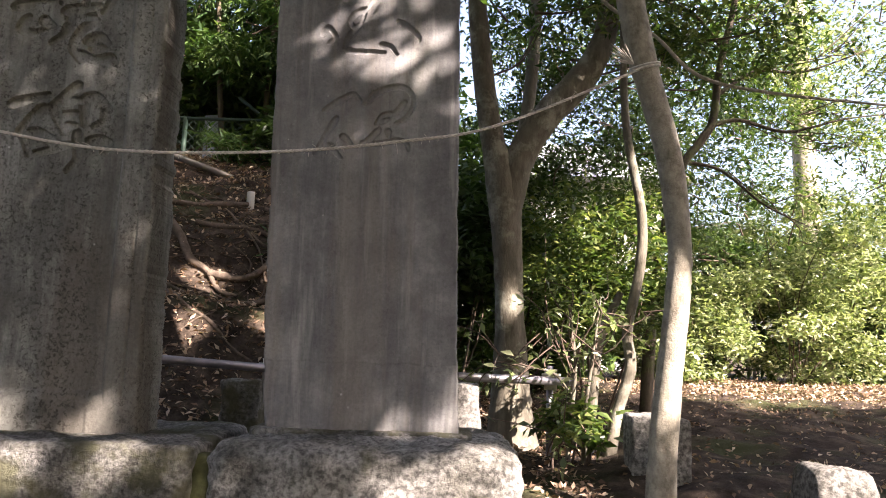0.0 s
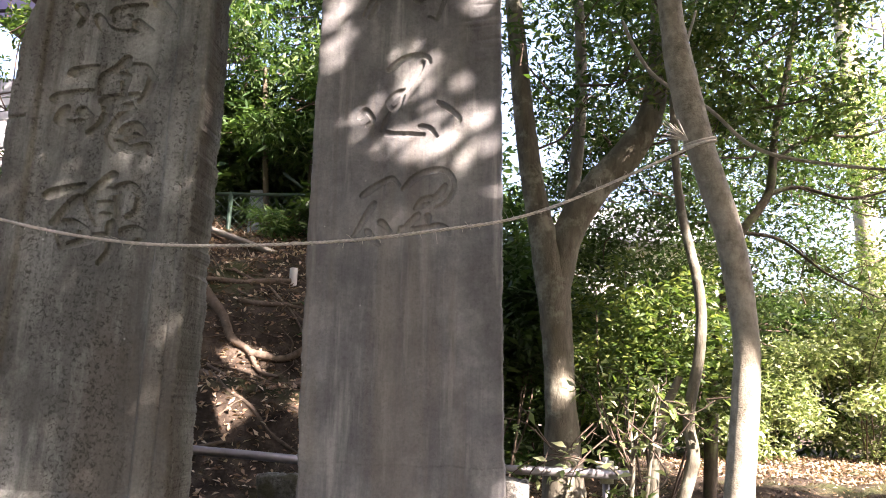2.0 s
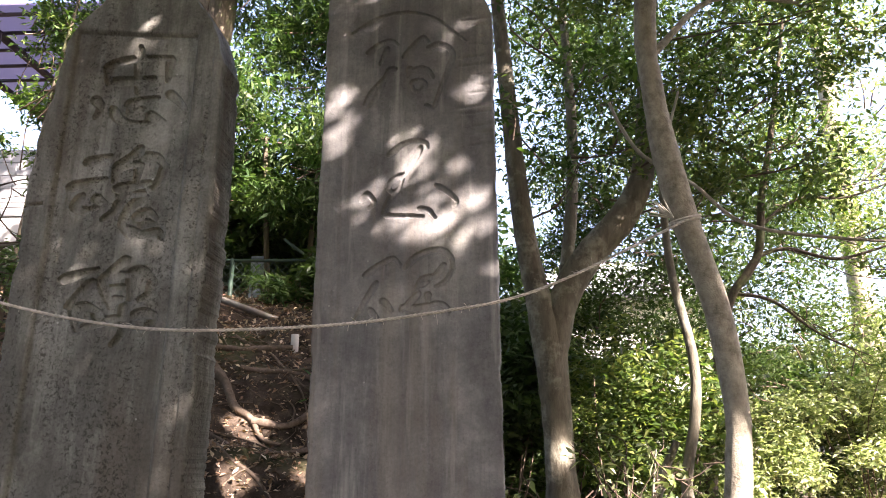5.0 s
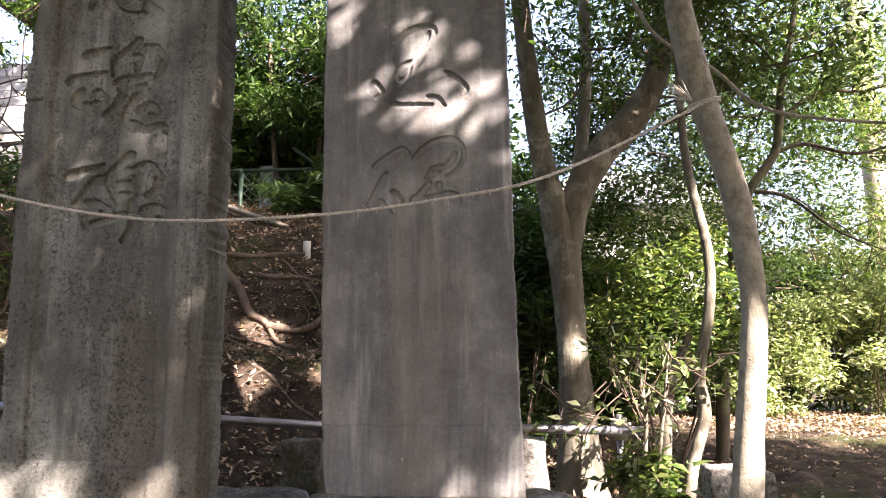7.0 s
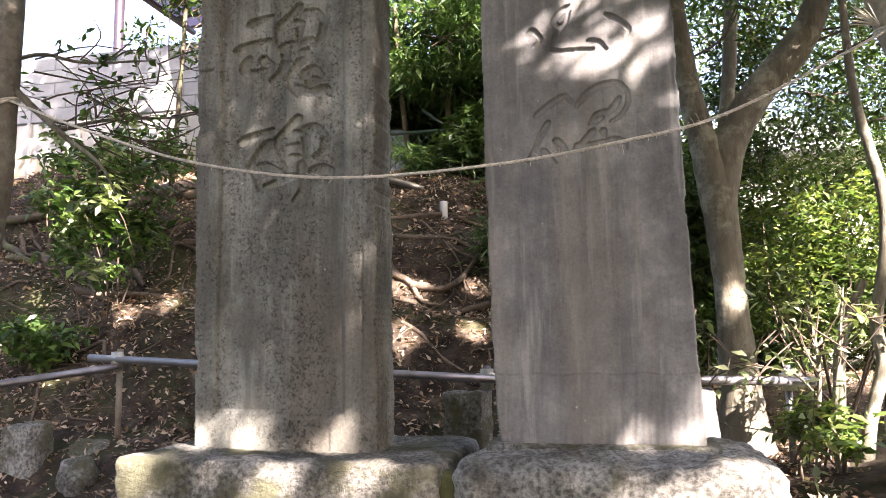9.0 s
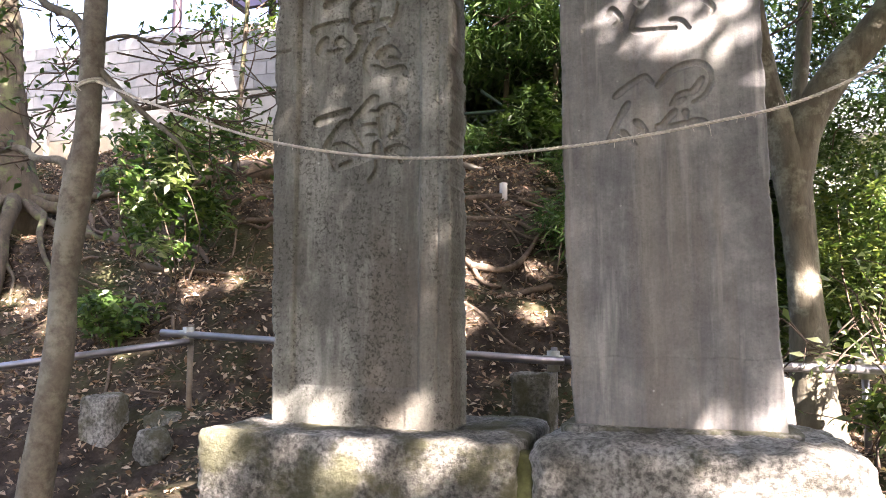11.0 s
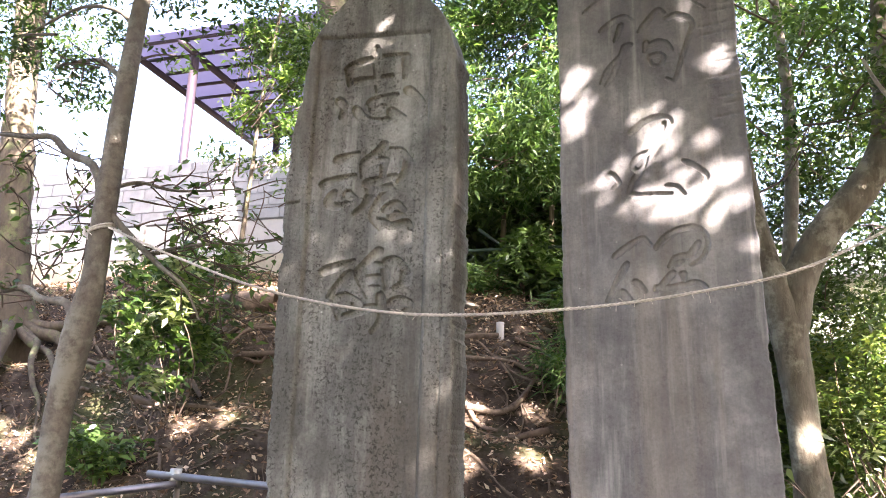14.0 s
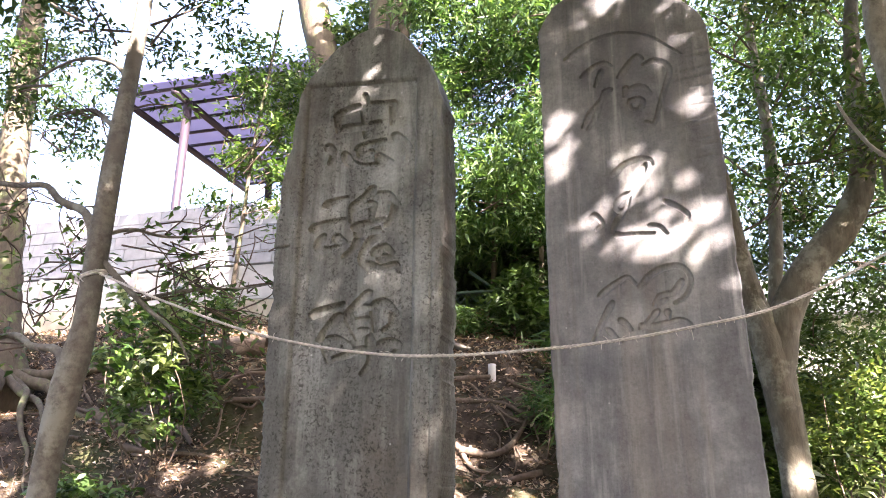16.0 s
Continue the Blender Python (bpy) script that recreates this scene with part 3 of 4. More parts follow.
    bmesh.ops.create_cone(bm, cap_ends=True, segments=sides, radius1=r, radius2=r, depth=(b - a).length)
    m = (b - a).to_track_quat("Z", "Y").to_matrix().to_4x4()
    bmesh.ops.transform(bm, matrix=Matrix.Translation((a + b) / 2) @ m, verts=bm.verts)
    ob = part(name, bm, material, None, label, True)
    if parent is not None:
        ob.parent = parent
        ob.matrix_parent_inverse = Matrix.Translation(parent.location).inverted()
    return ob


RAILS = [((-3.62, 4.49, 1.225), (-0.93, 4.43, 1.085)), ((-4.9, 3.65, 0.93), (-3.4, 4.49, 1.17)), ((-0.95, 4.49, 1.09), (0.74, 4.55, 1.065))]
for a, b in RAILS:
    pipe("rail", a, b, 0.0243, M_PIPE, rail)
for x, y, zt in ((-3.42, 4.53, 1.25), (-0.995, 4.5, 1.13), (0.62, 4.62, 1.12)):
    post = pipe("post", (x, y, float(ground_z(x, y)) - 0.2), (x, y, zt + 0.03), 0.019, M_POST if x < -2 else M_PIPE, rail)
    pipe("clamp", (x, y - 0.03, zt - 0.105), (x, y - 0.03, zt + 0.012), 0.037, M_CLAMP, post, 14, "zinc pipe clamp")
    pipe("bolt", (x - 0.055, y - 0.055, zt - 0.02), (x + 0.055, y - 0.055, zt - 0.02), 0.009, M_CLAMP, post, 8)


# ---- rope ----
def rope_line(pts, r, name, label, seed=0):
    line = smooth_line(pts, 24)
    n = len(line)
    seg = np.concatenate(((0,), np.cumsum(np.linalg.norm(np.diff(line, axis=0), axis=1))))
    s = np.arange(0, seg[-1], 0.006)
    c = np.stack([np.interp(s, seg, line[:, k]) for k in range(3)], -1)
    rng = np.random.default_rng(seed)
    pieces = []
    for k in range(3):
        a = s * 2 * np.pi / 0.05 + k * 2.094
        off = np.stack((0.15 * np.cos(a), np.cos(a), np.sin(a)), -1) * r * 0.55
        pieces.append(tube(np.column_stack((c + off, np.full(len(c), r * 0.58))), 5, 1))
    fr = rng.integers(2, len(c) - 2, int(seg[-1] * 60))
    for q in fr:
        d = rng.normal(size=3) * 0.012
        pieces.append(tube([(*c[q], 0.0012), (*(c[q] + d * 0.6 + (0, 0, 0.003)), 0.001), (*(c[q] + d), 0.0006)], 3, 1))
    v, f = join(pieces)
    return tagged(mesh_object(name, v, f, M_ROPE, None, True), label, "rope")


rope_line([(-2.86, 2.93, 2.40), (-2.4, 2.87, 2.21), (-1.89, 2.85, 2.035), (-1.31, 2.85, 1.935), (-0.7, 2.85, 1.94), (-0.2, 2.87, 2.0), (0.2, 3.0, 2.12), (0.85, 3.3, 2.49)],
          0.0058, "straw_rope", "twisted straw rope sagging between two slender trunks")
rngk = np.random.default_rng(4)
for kx, ky, kz, rr in ((0.85, 3.35, 2.495, 0.064), (-2.955, 3.0, 2.41, 0.058)):
    knots = []
    for q in range(2):
        a = np.linspace(0, 2 * np.pi, 20)
        knots.append(tube(np.column_stack((kx + rr * np.cos(a), ky + rr * np.sin(a), kz + 0.012 * q + 0.02 * np.sin(a + 1), np.full(20, 0.006))), 6, 2))
    for q in range(14 if kx > 0 else 5):
        e = np.array((kx - rr, ky - rr * 0.9, kz))
        d = (np.array((-0.09, -0.02, 0.05)) if kx > 0 else np.array((0.03, -0.01, -0.04))) + rngk.normal(size=3) * 0.018
        knots.append(tube([(*e, 0.004), (*(e + d * 0.5), 0.003), (*(e + d), 0.0015)], 4, 2))
    v, f = join(knots)
    tagged(mesh_object("rope_knot", v, f, M_ROPE, None, True), "frayed straw rope knot tied round a trunk", "rope", "rope knots")


# ---- trees ----
def tree(name, label, limbs, material, sides=14, at=None, wobble=0.03):
    root = thing(name, label, "tree", "", at or limbs[0][0][:3])
    inv = Matrix.Translation(root.location).inverted()
    for k, pts in enumerate(limbs):
        v, f = tube(pts, sides if k == 0 else max(6, sides - 4), 8 if k == 0 else 5, wobble, k + len(name))
        ob = mesh_object("trunk" if k == 0 else "limb", v, f, material, root, True)
        ob.matrix_parent_inverse = inv
    return root


def crown(root, centres, size, material, seed, narrow=0.4, droop=0.3, name="crown", upright=0.0, label=""):
    rng = np.random.default_rng(seed)
    v, f = leaf_cloud(centres, size, rng, droop, narrow, upright)
    ob = mesh_object(name, v, f, material, root, False, label)
    ob.matrix_parent_inverse = Matrix.Translation(root.location).inverted()
    tagged(ob, kind="stuff")
    return ob


def twigs(root, rng, starts, ends, r0, material):
    pieces = []
    for a, b in zip(starts, ends):
        m = (a + b) / 2 + rng.normal(size=3) * np.linalg.norm(b - a) * 0.12
        pieces.append(tube([(*a, r0), (*m, r0 * 0.7), (*b, r0 * 0.3)], 4, 3))
    v, f = join(pieces)
    ob = mesh_object("twig", v, f, material, root, True)
    tagged(ob, kind="stuff")
    ob.matrix_parent_inverse = Matrix.Translation(root.location).inverted()


# slender trunk that carries the rope's high end
ROWS_Aa = [
    [(0.915, 3.33, 0.3, 0.075), (0.915, 3.34, 0.7, 0.063), (0.945, 3.35, 1.07, 0.056), (0.985, 3.35, 1.43, 0.055), (1.0, 3.35, 1.7, 0.052), (0.955, 3.35, 2.1, 0.055), (0.85, 3.35, 2.5, 0.06), (0.78, 3.35, 2.85, 0.056), (0.745, 3.35, 3.15, 0.052), (0.73, 3.34, 3.5, 0.05), (0.8, 3.2, 4.3, 0.045), (1.2, 2.7, 5.4, 0.03)],
    [(0.82, 3.38, 2.62, 0.02), (0.88, 3.5, 2.8, 0.014), (0.86, 3.6, 3.0, 0.01), (0.95, 3.7, 3.3, 0.006)],
]
ROWS_Ab = [
    [(0.6, 3.7, 3.25, 0.008), (0.66, 3.7, 3.1, 0.009), (0.76, 3.7, 2.95, 0.009), (0.99, 3.7, 2.8, 0.009), (1.21, 3.7, 2.6, 0.009), (1.6, 3.72, 2.53, 0.008), (2.4, 3.8, 2.5, 0.005)],
    [(0.745, 3.34, 3.3, 0.02), (1.1, 3.5, 3.7, 0.013), (1.6, 3.7, 3.8, 0.008)],
]
tree_b = tree("slender_tree", "slender pale-barked leaning tree with a rope tied round it",
              ROWS_Aa + ROWS_Ab, M_BARK_B, 18)
ROWS_Ba = [
    [(0.47, 5.0, 0.4, 0.24), (0.43, 5.0, 0.75, 0.15), (0.42, 5.0, 1.1, 0.115), (0.4, 5.0, 1.6, 0.098), (0.37, 5.0, 2.05, 0.1), (0.34, 5.0, 2.3, 0.11), (0.26, 5.0, 2.65, 0.075), (0.19, 5.0, 3.1, 0.07), (0.12, 5.0, 3.8, 0.06), (0.0, 5.1, 5.2, 0.04)],
]
ROWS_Bb = [
    [(0.38, 5.0, 2.15, 0.09), (0.46, 5.0, 2.5, 0.1), (0.62, 5.0, 2.78, 0.1), (0.82, 5.0, 3.0, 0.095), (0.97, 5.0, 3.25, 0.085), (1.05, 5.05, 3.6, 0.075), (1.15, 5.2, 4.6, 0.05), (1.4, 5.4, 5.6, 0.03)],
    [(0.52, 6.0, 2.6, 0.05), (0.62, 6.0, 3.4, 0.05), (0.65, 6.0, 4.2, 0.045), (0.6, 6, 5.4, 0.03)],
]
tree_a = tree("forked_tree", "forked grey-brown tree with lichen behind the railing",
              ROWS_Ba + ROWS_Bb, M_BARK_A, 18)
ROWS_Ca = [
    [(-3.2, 3.0, 0.2, 0.11), (-3.13, 3.0, 0.72, 0.092), (-3.06, 3.0, 1.18, 0.08), (-3.05, 3.0, 1.55, 0.078), (-3.01, 3.0, 1.89, 0.09), (-2.97, 3.0, 2.1, 0.076), (-2.96, 3.0, 2.3, 0.068), (-2.94, 3.0, 3.1, 0.06), (-2.9, 3.0, 3.9, 0.052), (-2.8, 2.9, 5.2, 0.04)],
    [(-3.03, 3.0, 1.95, 0.026), (-3.12, 3.02, 2.06, 0.02), (-3.3, 3.05, 2.09, 0.018), (-3.45, 3.08, 2.16, 0.016), (-3.7, 3.1, 2.15, 0.012), (-4.1, 3.2, 2.3, 0.008)],
]
ROWS_Cb = [
    [(-3.0, 3.02, 2.6, 0.018), (-3.1, 3.04, 2.77, 0.015), (-3.28, 3.05, 2.86, 0.013), (-3.42, 3.08, 2.97, 0.012), (-3.6, 3.1, 3.0, 0.01), (-3.95, 3.2, 3.09, 0.006)],
    [(-2.95, 3.02, 3.2, 0.016), (-3.07, 3.05, 3.3, 0.014), (-3.23, 3.1, 3.41, 0.011), (-3.6, 3.2, 3.47, 0.007)],
    [(-2.93, 3.02, 3.5, 0.016), (-3.1, 3.05, 3.66, 0.013), (-3.4, 3.1, 3.75, 0.009), (-3.8, 3.2, 3.72, 0.006)],
]
ROWS_Cc = [
    [(-2.95, 3.0, 2.62, 0.012), (-2.85, 3.1, 2.68, 0.01), (-2.7, 3.2, 2.66, 0.007), (-2.45, 3.4, 2.72, 0.004)],
    [(-2.93, 3.0, 2.5, 0.018), (-2.82, 3.05, 2.38, 0.015), (-2.7, 3.1, 2.26, 0.012), (-2.56, 3.15, 2.14, 0.008), (-2.5, 3.2, 2.0, 0.005)],
    [(-2.75, 3.08, 2.3, 0.01), (-2.6, 3.3, 2.4, 0.008), (-2.4, 3.5, 2.45, 0.006), (-2.2, 3.7, 2.55, 0.004)],
]
ROWS_Ca[0] = [(x, y, z, r * 0.8) for x, y, z, r in ROWS_Ca[0]]
ROWS_Cb[0] = [(x, y, z, r * 1.5) for x, y, z, r in ROWS_Cb[0]]
tree_l = tree("slender_tree", "slender grey-barked tree with a rope tied round it",
              ROWS_Ca + ROWS_Cb + ROWS_Cc, M_BARK_L, 18)
def grip(x0, y0, ang, length, rad, seed, lift=0.0):
    """A root that starts at a trunk and creeps over the ground."""
    q, pts = np.random.default_rng(seed), []
    x, y = x0, y0
    for t in np.linspace(0, 1, 8):
        w = rad * (1 - 0.75 * t)
        pts.append((x, y, float(ground_z(x, y)) + w * 0.35 + lift * (1 - t) ** 2 + 0.02 * q.random(), w))
        ang += q.normal() * 0.28
        x, y = x + np.cos(ang) * length / 7, y + np.sin(ang) * length / 7
    return pts


old = tree("old_tree", "old mossy tree with gripping roots on the bank",
           [[(-6.85, 6.4, 1.9, 0.36), (-6.88, 6.4, 2.4, 0.29), (-6.98, 6.4, 2.9, 0.23), (-7.08, 6.4, 3.5, 0.2), (-7.2, 6.4, 4.4, 0.18), (-7.3, 6.4, 5.3, 0.17), (-7.45, 6.4, 7.5, 0.14)],
            *[grip(-6.85 + 0.18 * np.cos(a), 6.35 + 0.18 * np.sin(a), a, 0.9 + 0.9 * ((k * 7) % 5) / 5, 0.04 + 0.045 * ((k * 3) % 4) / 4, 60 + k, 0.35) for k, a in enumerate(np.linspace(-3.0, 0.3, 15))]],
           M_BARK_OLD, 16, None, 0.06)
twin = tree("tall_tree", "tall ivy-clad tree behind the carved slab",
            [[(-3.3, 7.6, 2.8, 0.24), (-3.3, 7.6, 4.5, 0.2), (-3.3, 7.6, 6.6, 0.16), (-3.35, 7.6, 8.5, 0.13)], [(-3.3, 7.6, 4.8, 0.16), (-3.15, 7.6, 6, 0.17), (-3.05, 7.6, 7.4, 0.16), (-2.9, 7.6, 8.5, 0.12)],
             [(-3.5, 7.6, 4.6, 0.16), (-3.95, 7.6, 6.2, 0.17), (-4.2, 7.6, 7.2, 0.19), (-4.5, 7.6, 8.4, 0.15)]], M_BARK_OLD, 12)
far_t = tree("far_tree", "straight pale trunk in dappled sun",
             [[(5.5, 11.4, 0.7, 0.2), (5.35, 11.4, 3.3, 0.17), (5.25, 11.4, 6.3, 0.15), (5.15, 11.4, 9.9, 0.12)]], M_BARK_B, 12)
grove = tree("young_tree", "dark slender leaning tree at the clearing's edge",
             [[(1.55, 6.1, 0.7, 0.05), (1.62, 6.05, 1.8, 0.043), (1.79, 6.0, 2.63, 0.036), (1.97, 6.0, 2.92, 0.034), (2.07, 6.0, 3.11, 0.032), (2.13, 6.0, 3.54, 0.028), (2.26, 6.0, 4.11, 0.024), (2.5, 6.1, 5.2, 0.014)],
              [(2.05, 6.0, 3.05, 0.02), (2.3, 6.05, 3.12, 0.016), (2.7, 6.1, 3.05, 0.013), (3.2, 6.2, 3.2, 0.008), (3.7, 6.3, 3.3, 0.004)],
              [(2.1, 6.0, 3.3, 0.018), (2.45, 6.1, 3.55, 0.014), (2.9, 6.2, 3.6, 0.01), (3.5, 6.3, 3.85, 0.005)],
              [(1.85, 6.0, 2.75, 0.016), (2.15, 6.05, 2.7, 0.013), (2.5, 6.1, 2.45, 0.01), (2.9, 6.2, 2.3, 0.005)],
              [(2.15, 6.0, 3.7, 0.016), (1.9, 6.0, 4.0, 0.012), (1.6, 6.0, 4.1, 0.008)]], M_BARK_OLD, 10)
sap = tree("sapling", "thin bare-stemmed sapling on the bank",
           [[(-4.5, 6.6, 2.2, 0.03), (-4.42, 6.6, 3.0, 0.027), (-4.36, 6.6, 4.0, 0.023), (-4.3, 6.6, 5.0, 0.02), (-4.1, 6.6, 6.6, 0.012)]], M_BARK_OLD, 8)
ROWS_Da = [
    [(0.93, 4.6, 0.4, 0.042), (1.0, 4.6, 0.85, 0.036), (1.09, 4.62, 1.15, 0.036), (1.08, 4.65, 1.38, 0.032), (1.16, 4.68, 1.75, 0.031), (1.18, 4.72, 2.1, 0.03), (1.1, 4.8, 2.7, 0.026), (1.1, 4.9, 3.6, 0.02)],
    [(0.85, 4.7, 0.45, 0.035), (0.88, 4.7, 0.9, 0.033), (0.92, 4.7, 1.3, 0.03), (1.05, 4.7, 1.6, 0.02)],
    [(0.7, 4.45, 0.4, 0.016), (0.71, 4.45, 0.8, 0.014), (0.74, 4.45, 1.15, 0.01), (0.7, 4.45, 1.5, 0.006)],
]
ROWS_Db = [
    [(0.8, 4.4, 0.4, 0.014), (0.78, 4.4, 0.8, 0.012), (0.83, 4.42, 1.2, 0.008), (0.88, 4.45, 1.55, 0.005)],
    [(0.72, 4.45, 1.0, 0.008), (0.6, 4.4, 1.12, 0.007), (0.42, 4.35, 1.15, 0.005), (0.3, 4.3, 1.2, 0.003)],
]
stem = tree("young_tree", "young tree with two crooked stems by the railing",
            ROWS_Da + ROWS_Db, M_BARK_A, 10)

rng = np.random.default_rng(11)
# dense leaf masses: (tree, clump box, clumps, radius, leaves, leaf length, material)
def mass(root, lo, hi, clumps, radius, leaves, size, material, seed, narrow=0.4, droop=0.3, name="crown"):
    r = np.random.default_rng(seed)
    c = r.uniform(lo, hi, (clumps, 3))
    c[:, 2] = np.maximum(c[:, 2], ground_z(c[:, 0], c[:, 1]) + 0.15)
    crown(root, blob_points(r, leaves, c, radius), size, material, seed + 1, narrow, droop, name)
    k = r.integers(0, clumps, min(clumps, 60))
    back = np.array(root.location) - c[k]
    back[:, 2] = -0.5
    starts = c[k] + back / np.linalg.norm(back, axis=1)[:, None] * r.uniform(0.3, 0.7, (len(k), 1)) + r.normal(size=(len(k), 3)) * 0.1
    twigs(root, r, starts, c[k], 0.009, M_TWIG)


def spray(root, rows, seed, size, per, material):
    """Thin leafy sprays: rows of start, end; leaves sit along the twigs."""
    q = np.random.default_rng(seed)
    pts, a, b = [], [], []
    for s, e in rows:
        s, e = np.array(s, float), np.array(e, float)
        for k in range(9):
            t = q.uniform(0.1, 1)
            o = s + (e - s) * t
            tip = o + q.normal(size=3) * 0.13 + (e - s) * 0.18
            a.append(o)
            b.append(tip)
            for w in range(per):
                pts.append(o + (tip - o) * q.uniform(0.4, 1.05) + q.normal(size=3) * 0.02)
        a.append(s)
        b.append(e)
    twigs(root, q, a, b, 0.005, M_TWIG)
    crown(root, np.array(pts), size, material, seed, 0.42, 0.2, "foliage")


ROWS_Ea = [
    ((-3.3, 3.05, 2.1), (-4.0, 3.2, 2.3)),
    ((-3.2, 3.05, 2.8), (-4.0, 3.2, 3.1)),
    ((-3.0, 3.05, 2.65), (-3.5, 3.3, 2.55)),
    ((-2.8, 3.1, 2.3), (-2.3, 3.6, 2.5)),
    ((-2.7, 3.1, 2.25), (-2.35, 3.4, 2.2)),
    ((-2.9, 3.1, 2.66), (-2.45, 3.4, 2.72)),
    ((-3.1, 3.1, 3.35), (-3.6, 3.2, 3.45)),
    ((-3.4, 3.1, 2.1), (-3.9, 3.0, 1.95)),
    ((-3.5, 3.1, 3.0), (-3.8, 3.2, 2.7)),
    ((-2.85, 3.1, 2.45), (-2.2, 3.5, 2.65)),
    ((-2.8, 3.1, 2.35), (-2.3, 3.7, 2.3)),
]
ROWS_Eb = [
    ((-2.7, 3.15, 2.2), (-2.25, 3.5, 1.95)),
    ((-2.9, 3.1, 2.6), (-2.3, 3.8, 2.85)),
    ((-3.1, 3.1, 2.7), (-3.4, 3.4, 2.4)),
    ((-3.3, 3.1, 2.9), (-3.6, 3.5, 2.75)),
    ((-3.2, 3.0, 2.05), (-3.6, 3.3, 2.4)),
    ((-2.75, 3.1, 2.3), (-2.6, 3.6, 2.6)),
]
spray(tree_l, ROWS_Ea + ROWS_Eb, 61, 0.058, 4, M_LEAF_GLOSS)
spray(grove, [((2.3, 6.05, 3.12), (3.7, 6.3, 3.35)), ((2.45, 6.1, 3.55), (3.5, 6.3, 3.9)), ((2.2, 6.05, 2.7), (2.9, 6.2, 2.25)), ((2.7, 6.1, 3.05), (3.3, 6.0, 2.8)), ((2.2, 6.0, 3.9), (2.8, 6.1, 4.3)), ((1.9, 6.0, 4.0), (1.4, 6.0, 4.2))], 65, 0.065, 9, M_LEAF_GLOSS)
spray(stem, [((0.74, 4.45, 1.1), (0.7, 4.4, 1.5)), ((0.83, 4.42, 1.15), (0.9, 4.45, 1.55)), ((0.6, 4.4, 1.12), (0.3, 4.3, 1.2)), ((0.72, 4.45, 1.2), (0.5, 4.3, 1.35)), ((0.9, 4.5, 1.4), (1.2, 4.4, 1.5)), ((0.75, 4.4, 0.7), (0.55, 4.2, 0.85))], 63, 0.07, 5, M_LEAF_SUNLIT)
mass(tree_l, (-4.6, 3.2, 3.75), (-2.7, 4.2, 4.6), 20, 0.2, 1900, 0.055, M_LEAF_DARK, 62)
mass(tree_a, (0.1, 4.6, 3.4), (2.2, 6.4, 6.5), 60, 0.36, 10500, 0.068, M_LEAF_GLOSS, 21)
# second leaf copy in brighter yellow-green paints the sunlit part of the crown
mass(tree_a, (0.0, 4.4, 3.2), (2.6, 5.4, 5.5), 26, 0.28, 7500, 0.062, M_LEAF_YELLOW_LIT, 22, name="sunny_crown")
mass(far_t, (0.2, 6.5, 2.8), (3.4, 9.0, 7.5), 110, 0.36, 21000, 0.072, M_LEAF_DARK, 23)
# lit side of the far crown, its sunlight painted by the paler leaf
mass(far_t, (3.0, 7.5, 3.6), (6.5, 9.5, 7.5), 50, 0.4, 7000, 0.075, M_LEAF_SUNLIT, 24, name="sunny_crown")
mass(far_t, (0.5, 9.5, 2.6), (9.5, 13.0, 9.0), 110, 0.48, 16000, 0.09, M_LEAF_YELLOW_LIT, 25, name="outer_crown")
mass(twin, (-2.9, 7.0, 3.9), (-0.7, 8.6, 8.5), 100, 0.4, 26000, 0.13, M_LEAF_BAMBOO, 27, 0.22, 0.6)
mass(twin, (-4.3, 7.6, 6.9), (-2.4, 8.5, 9.0), 34, 0.3, 5000, 0.1, M_LEAF_GLOSS, 29, name="upper_crown")
mass(sap, (-4.7, 6.4, 4.3), (-3.6, 7.2, 6.2), 44, 0.22, 6000, 0.075, M_LEAF_GLOSS, 31)
mass(old, (-8.4, 5.4, 5.2), (-6.2, 7.0, 7.0), 26, 0.3, 4200, 0.08, M_LEAF_DARK, 33)

mass(twin, (-3.2, 7.6, 3.9), (-0.3, 8.8, 7.6), 90, 0.4, 20000, 0.12, M_LEAF_BAMBOO, 131, 0.24, 0.5, "inner_crown")
mass(twin, (-3.4, 8.3, 2.9), (0.2, 9.3, 4.8), 80, 0.36, 13000, 0.12, M_LEAF_BAMBOO, 133, 0.45, 0.3, "lower_crown")
mass(far_t, (0.5, 6.8, 2.3), (3.0, 8.8, 4.4), 85, 0.32, 15000, 0.062, M_LEAF_DARK, 135, name="lower_crown")
mass(far_t, (2.2, 7.6, 2.7), (6.4, 10.2, 5.2), 100, 0.36, 13000, 0.066, M_LEAF_YELLOW_LIT, 137, name="side_crown")
mass(tree_a, (0.2, 6.3, 2.6), (2.0, 7.6, 5.8), 55, 0.3, 10000, 0.066, M_LEAF_DARK, 139, name="inner_crown")
# unseen crown added high overhead to shade the block wall and trunks
mass(old, (-8.5, 3.6, 8.3), (-0.8, 6.4, 9.8), 120, 0.5, 13000, 0.2, M_LEAF_DARK, 35, 0.5, name="shade_crown")


def bush(name, label, x, y, rx, rz, zc, leaves, size, material, seed, narrow=0.42, clumps=40, radius=0.16, droop=0.1):
    z = float(ground_z(x, y))
    root = thing(name, label, "shrub", "", (x, y, z))
    r = np.random.default_rng(seed)
    d = r.normal(size=(clumps, 3))
    d /= np.linalg.norm(d, axis=1)[:, None]
    c = np.array((x, y, z + zc)) + d * (r.random((clumps, 1)) ** 0.4) * np.array((rx, rx, rz))
    c[:, 2] = np.maximum(c[:, 2], z + 0.08)
    crown(root, blob_points(r, leaves, c, radius), size, material, seed, narrow, droop, "foliage")
    stems = c[np.argsort(c[:, 2])[-7:]]
